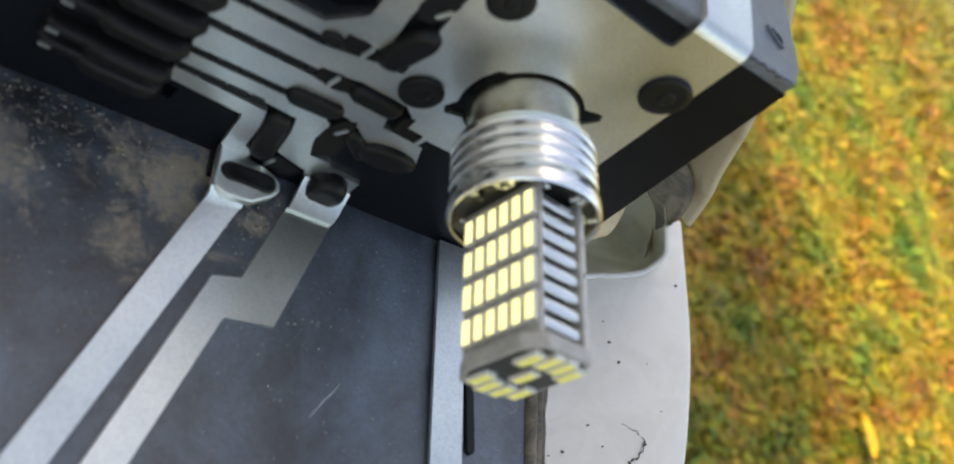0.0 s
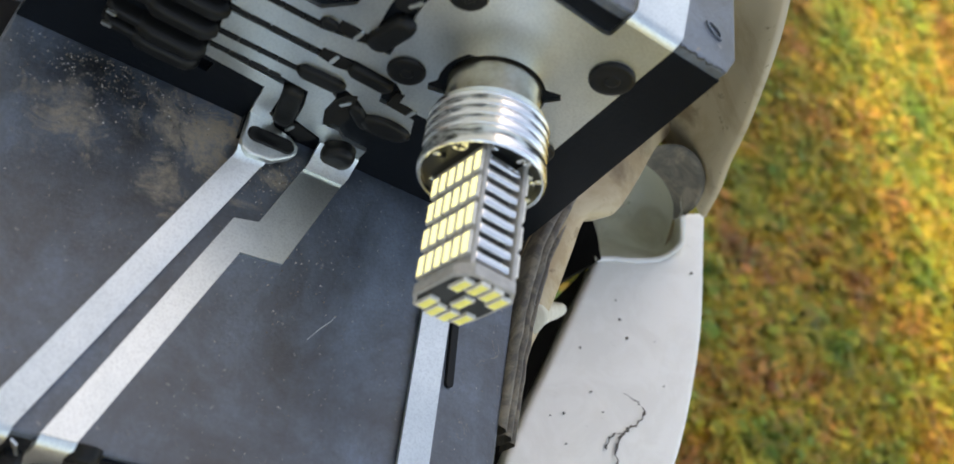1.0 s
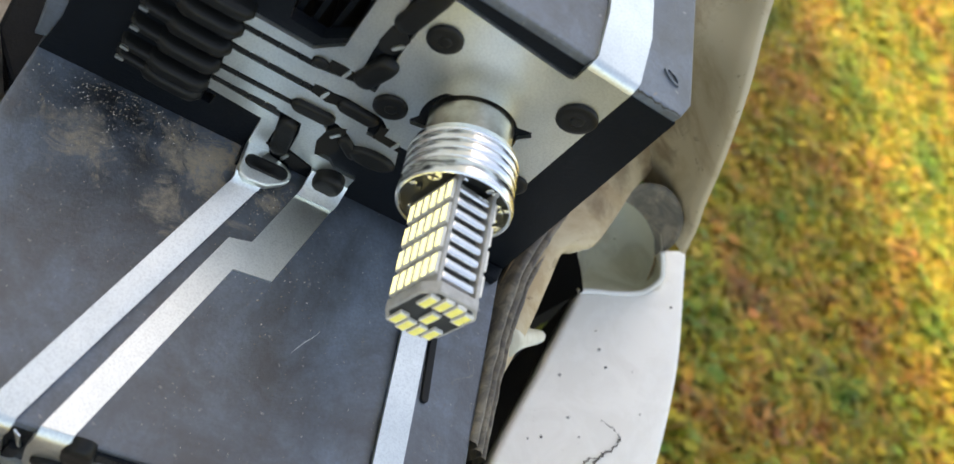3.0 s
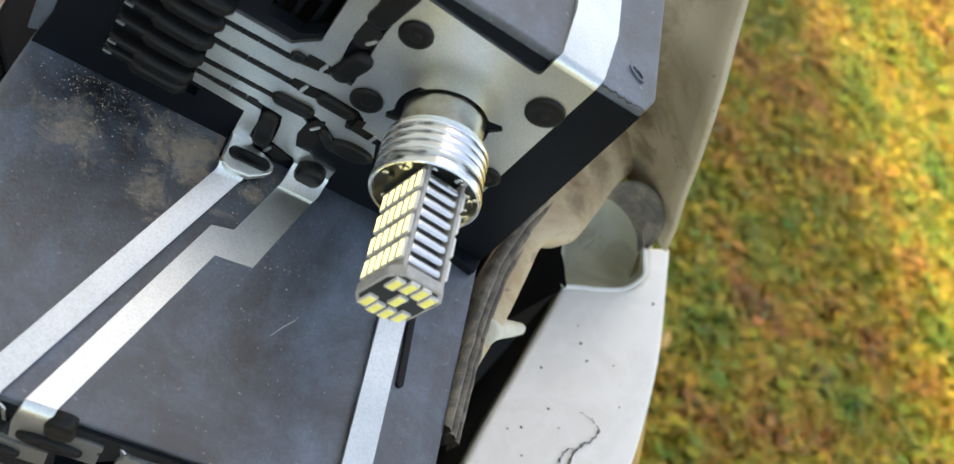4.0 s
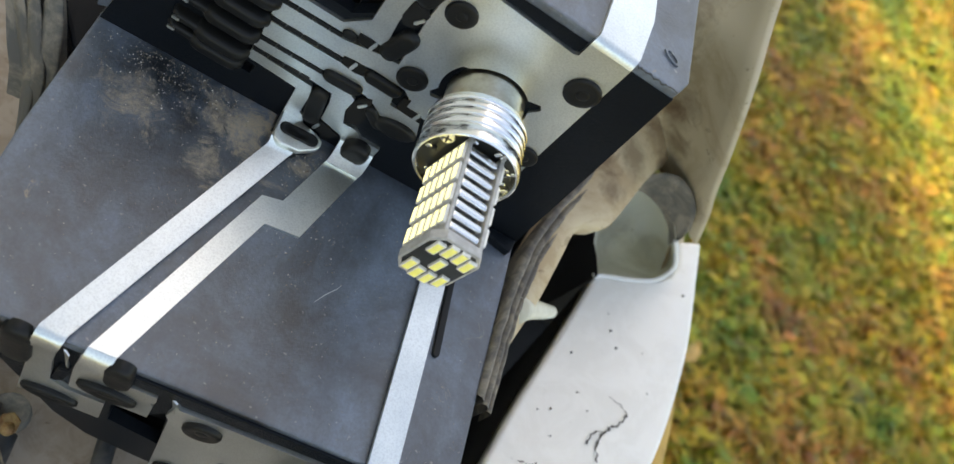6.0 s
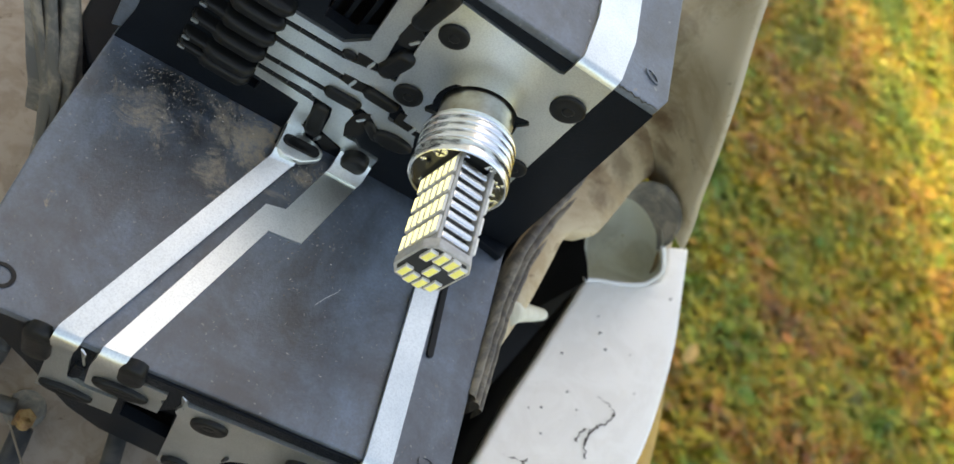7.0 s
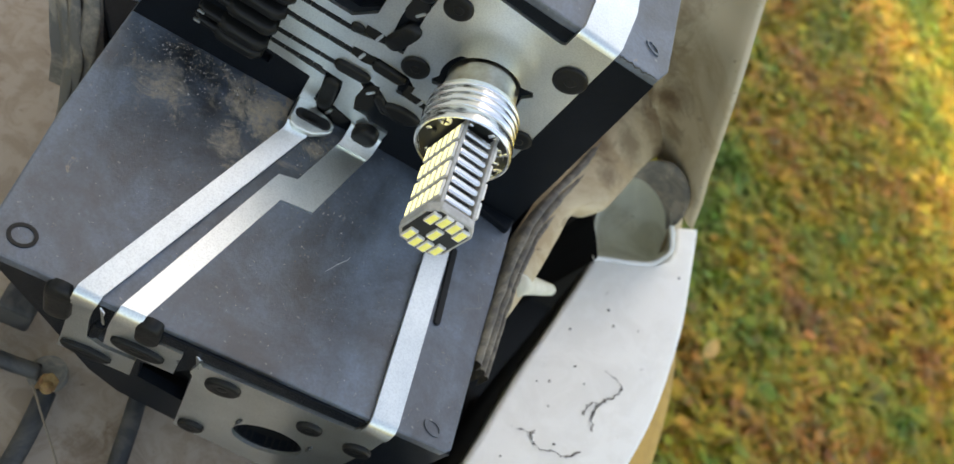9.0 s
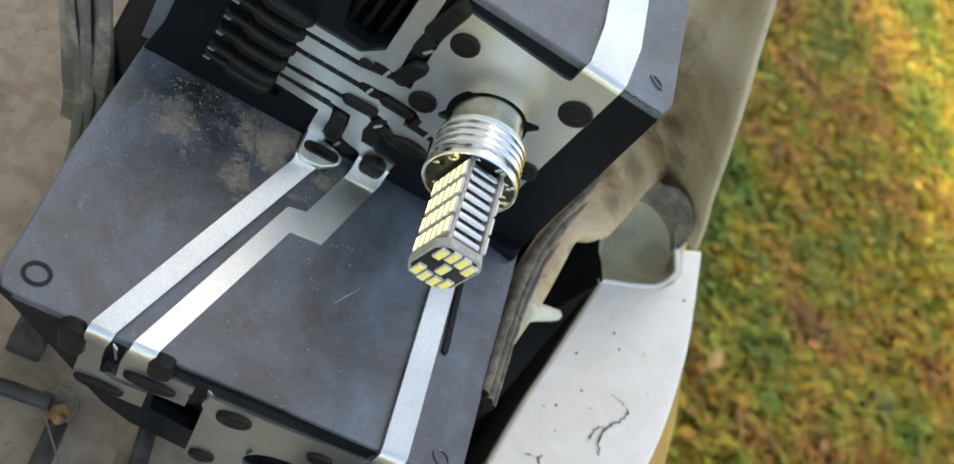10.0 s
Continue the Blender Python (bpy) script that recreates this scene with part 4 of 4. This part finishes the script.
        bm = bmesh.new()
        dome(bm, oval(x, z, rx * 0.34, rz * 0.34, n=16), "y", -61.3, -0.4, 0.4)
        part("rivet_centre", bm, stud_black, rivet, smooth=True)
    for ring, out in ((capsule(-49.8, -6.0, 4.2, 2.5, 98), -2.4), (capsule(-33.6, -3.0, 2.2, 2.4, 100), -2.4)):
        bm = bmesh.new()
        dome(bm, ring, "y", -59.6, out, 0.22)
        part("locking_lug", bm, stud_black, carrier, smooth=True)
    for x0, x1, z0, z1, out in ((-42.6, -40.4, -16.5, -9.5, 1.0), (-43.6, -41.0, -22.4, -16.5, 0.6)):
        bm = bmesh.new()
        box(bm, x0, x1, -60 - out, -59, z0, z1)
        soften(bm, 0.8)
        part("locking_lug", bm, black, carrier, smooth=False)
    # moulded marks on the treads
    for x, y, z, rx, ry, turn in ((-60, -55, 0, 2.6, 2.3, 0), (24.8, -56.2, 0, 2.3, 1.5, -25), (22.2, 7.2, 60, 1.9, 0.9, -35)):
        bm = bmesh.new()
        lo, hi = oval(x, y, rx, ry, turn), oval(x, y, rx * 0.72, ry * 0.72, turn)
        sheet(bm, lo, [hi], "z", z - 0.1, z + 0.35)
        part("ejector_mark", bm, stud_black if x < 0 else tread_black, carrier)
    bm = bmesh.new()
    prism(bm, capsule(18.9, -24.6, 9.2, 0.75, 92, 5), "z", -0.1, 0.9)
    soften(bm, 0.2)
    part("guide_rib", bm, stud_black, carrier)
    bm = bmesh.new()
    prism(bm, [(20.5, -2), (30, -4), (31, -0.3), (20.5, -0.3)], "z", -0.2, 2.2)
    soften(bm, 0.4)
    part("gusset", bm, black, carrier)


studs()

# fine scratch and sand on the tread
bm = bmesh.new()
loft(bm, [[(-7.6, -34.7, 0.06), (-7.56, -34.74, 0.06)], [(-5.9, -32.1, 0.06), (-5.82, -32.2, 0.06)], [(-4.2, -30.1, 0.06), (-4.13, -30.17, 0.06)], [(-3.6, -29.0, 0.06), (-3.57, -29.02, 0.06)]])
part("scratch", bm, zinc, carrier)


def sand():
    rng = np.random.default_rng(3)
    verts, faces = [], []
    for k in range(1700):
        if k < 380:
            x, y = rng.normal(-49, 8), -abs(rng.normal(0, 5)) - 0.5
        elif k < 560:
            x, y = rng.normal(-18, 3.5), rng.normal(-9, 3.5)
        elif k < 640:
            x, y = rng.normal(-12, 5), rng.normal(-22, 5)
        else:
            x, y = rng.uniform(-63, 30), rng.uniform(-58, -1)
        if not (-64 < x < 30 and -59 < y < -0.4):
            continue
        r = rng.uniform(0.07, 0.2) if k < 640 else rng.uniform(0.05, 0.13)
        n = len(verts)
        z = 0.02
        verts += [(x + r, y, z), (x - 0.5 * r, y + 0.8 * r, z), (x - 0.5 * r, y - 0.9 * r, z), (x, y, z + 1.4 * r)]
        faces += [(n, n + 1, n + 3), (n + 1, n + 2, n + 3), (n + 2, n, n + 3)]
    me = bpy.data.meshes.new("sand_grains")
    me.from_pydata([(MM * a, MM * b_, MM * c) for a, b_, c in verts], [], faces)
    me.materials.append(sand_mat)
    tagged(new("sand_grains", me), "scattered pale sand grains on the black tread", "sand", kind="stuff")


sand()


# ---- the bulb ----
def led_bulb():
    bulb = tagged(empty("led_bulb", (0.6, 0, 34.8), (0, 5, -1.0)), "LED bayonet bulb with ribbed aluminium body and yellow diodes", "light bulb")
    bm = bmesh.new()
    lathe(bm, [(4, 7.45), (-6.4, 7.45), (-7.0, 7.3), (-7.3, 6.8), (-7.6, 6.8)])
    base = part("bayonet_base", bm, nickel, bulb, "tarnished nickel-plated bayonet base", smooth=True)
    for a in (150, 330):
        bm = bmesh.new()
        m = Matrix.Rotation(radians(a), 4, "Y") @ Matrix.Translation((0, 1.9, 7.9))
        bmesh.ops.create_cone(bm, cap_ends=True, segments=14, radius1=0.9, radius2=0.8, depth=1.6, matrix=m)
        part("bayonet_pin", bm, nickel, base, smooth=True)
    bm = bmesh.new()
    prof = [(-7.4, 6.6), (-7.4, 8.7), (-7.7, 9.1)]
    y = -7.7
    for k in range(4):
        prof += [(y - 1.0, 9.3), (y - 1.15, 9.2), (y - 1.28, 8.95), (y - 1.56, 8.95), (y - 1.7, 9.2), (y - 1.8, 9.3)]
        y -= 1.8
    prof += [(y - 0.6, 9.5), (-17.2, 9.55), (-17.6, 9.45), (-17.8, 9.2), (-17.7, 8.9), (-17.3, 8.75), (-15.8, 8.75)]
    lathe(bm, prof, 96)
    sink = part("heat_sink", bm, alu, bulb, "ribbed shiny aluminium heat sink", smooth=True)
    sink.data.set_sharp_from_angle(angle=radians(35))
    bm = bmesh.new()
    lathe(bm, [(-15.8, 8.8), (-16.0, 8.75), (-16.0, 0.2)], 48)
    disc = part("driver_board", bm, dark_board, bulb, "black driver board with solder joints")
    bm = bmesh.new()
    dome(bm, oval(-6.6, 3.2, 1.5, 1.5, n=20), "y", -16, -0.9, 0.3)
    screw = part("screw", bm, solder, disc, "bright cross-head screw", smooth=True)
    for turn in (20, 110):
        bm = bmesh.new()
        prism(bm, capsule(-6.6, 3.2, 0.75, 0.16, turn, 3), "y", -16.98, -16.7)
        part("slot", bm, dark_board, screw)
    rng = random.Random(11)
    for k in range(26):
        a, r = rng.uniform(0, 6.283), rng.uniform(6.2, 8.4)
        x, z = r * math.cos(a), r * math.sin(a)
        if abs(x + 6.6) < 2 and abs(z - 3.2) < 2:
            continue
        bm = bmesh.new()
        w = rng.uniform(0.35, 0.8)
        box(bm, x - w, x + w, -16.9, -15.9, z - 0.4, z + 0.4)
        bmesh.ops.rotate(bm, cent=(x, -16, z), matrix=Matrix.Rotation(rng.uniform(0, 3), 3, "Y"), verts=bm.verts)
        soften(bm, 0.15, 1)
        part("solder_joint", bm, solder if k % 3 else dark_board, disc)
    # tower: two boards on edge with the diodes outside, metal bars between
    boards = {}
    for side, x in ((-1, -3.8), (1, 3.1)):
        bm = bmesh.new()
        box(bm, x, x + 0.7, -36.0, -15.9, -6.1, 6.1)
        soften(bm, 0.12, 1)
        boards[side] = part("tower_board", bm, board, bulb, "grey diode board")
    for k in range(8):
        y = -18.0 - 2.25 * k
        for z in (4.9, -4.9):
            bm = bmesh.new()
            box(bm, -3.1, 3.1, y - 0.72, y + 0.72, z - 0.9, z + 0.9)
            soften(bm, 0.5, 3)
            part("metal_bar", bm, bar_metal, bulb, smooth=True)
    bm = bmesh.new()
    box(bm, -3.05, 3.05, -35.6, -16, -3.9, 3.9)
    part("tower_core", bm, dark_board, bulb)

    def diode(parent, m, glow):
        bm = bmesh.new()
        box(bm, -0.85, 0.85, -1.8, 1.8, 0, 0.6)
        soften(bm, 0.1, 1)
        case = part("diode", bm, led_case, parent)
        case.matrix_basis = m
        bm = bmesh.new()
        box(bm, -0.6, 0.6, -1.45, 1.45, 0.55, 0.66)
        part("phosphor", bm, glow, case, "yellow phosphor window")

    mm = Matrix.Scale(1, 4)
    for side in (-1, 1):
        x = -3.8 if side < 0 else 3.8
        for r in range(4):
            for c in range(6):
                at = Matrix.Translation((MM * x, MM * (-19.0 - 4.45 * r), MM * (-4.95 + 1.98 * c)))
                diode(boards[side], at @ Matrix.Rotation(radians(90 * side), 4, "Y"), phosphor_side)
    bm = bmesh.new()
    ring = [(-5.2, -4.4), (-3.4, -6.9), (3.3, -6.9), (5.0, -4.4), (5.0, 4.4), (3.3, 6.9), (-3.4, 6.9), (-5.2, 4.4)]
    prism(bm, ring, "y", -37.4, -35.6)
    soften(bm, 0.25)
    tip = part("tip_board", bm, board, bulb, "grey octagonal tip board")
    bm = bmesh.new()
    prism(bm, [(0.9 * u, 0.9 * v) for u, v in ring], "y", -37.46, -37.3)
    part("tip_mask", bm, dark_board, tip)
    for x, z in ((-3.1, 3.7), (-1.05, 4.6), (1.05, 4.6), (3.1, 3.7), (-3.1, -3.7), (-1.05, -4.6), (1.05, -4.6), (3.1, -3.7), (0, 0)):
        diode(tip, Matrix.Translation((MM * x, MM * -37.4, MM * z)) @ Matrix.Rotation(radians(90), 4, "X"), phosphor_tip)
    return bulb


led_bulb()
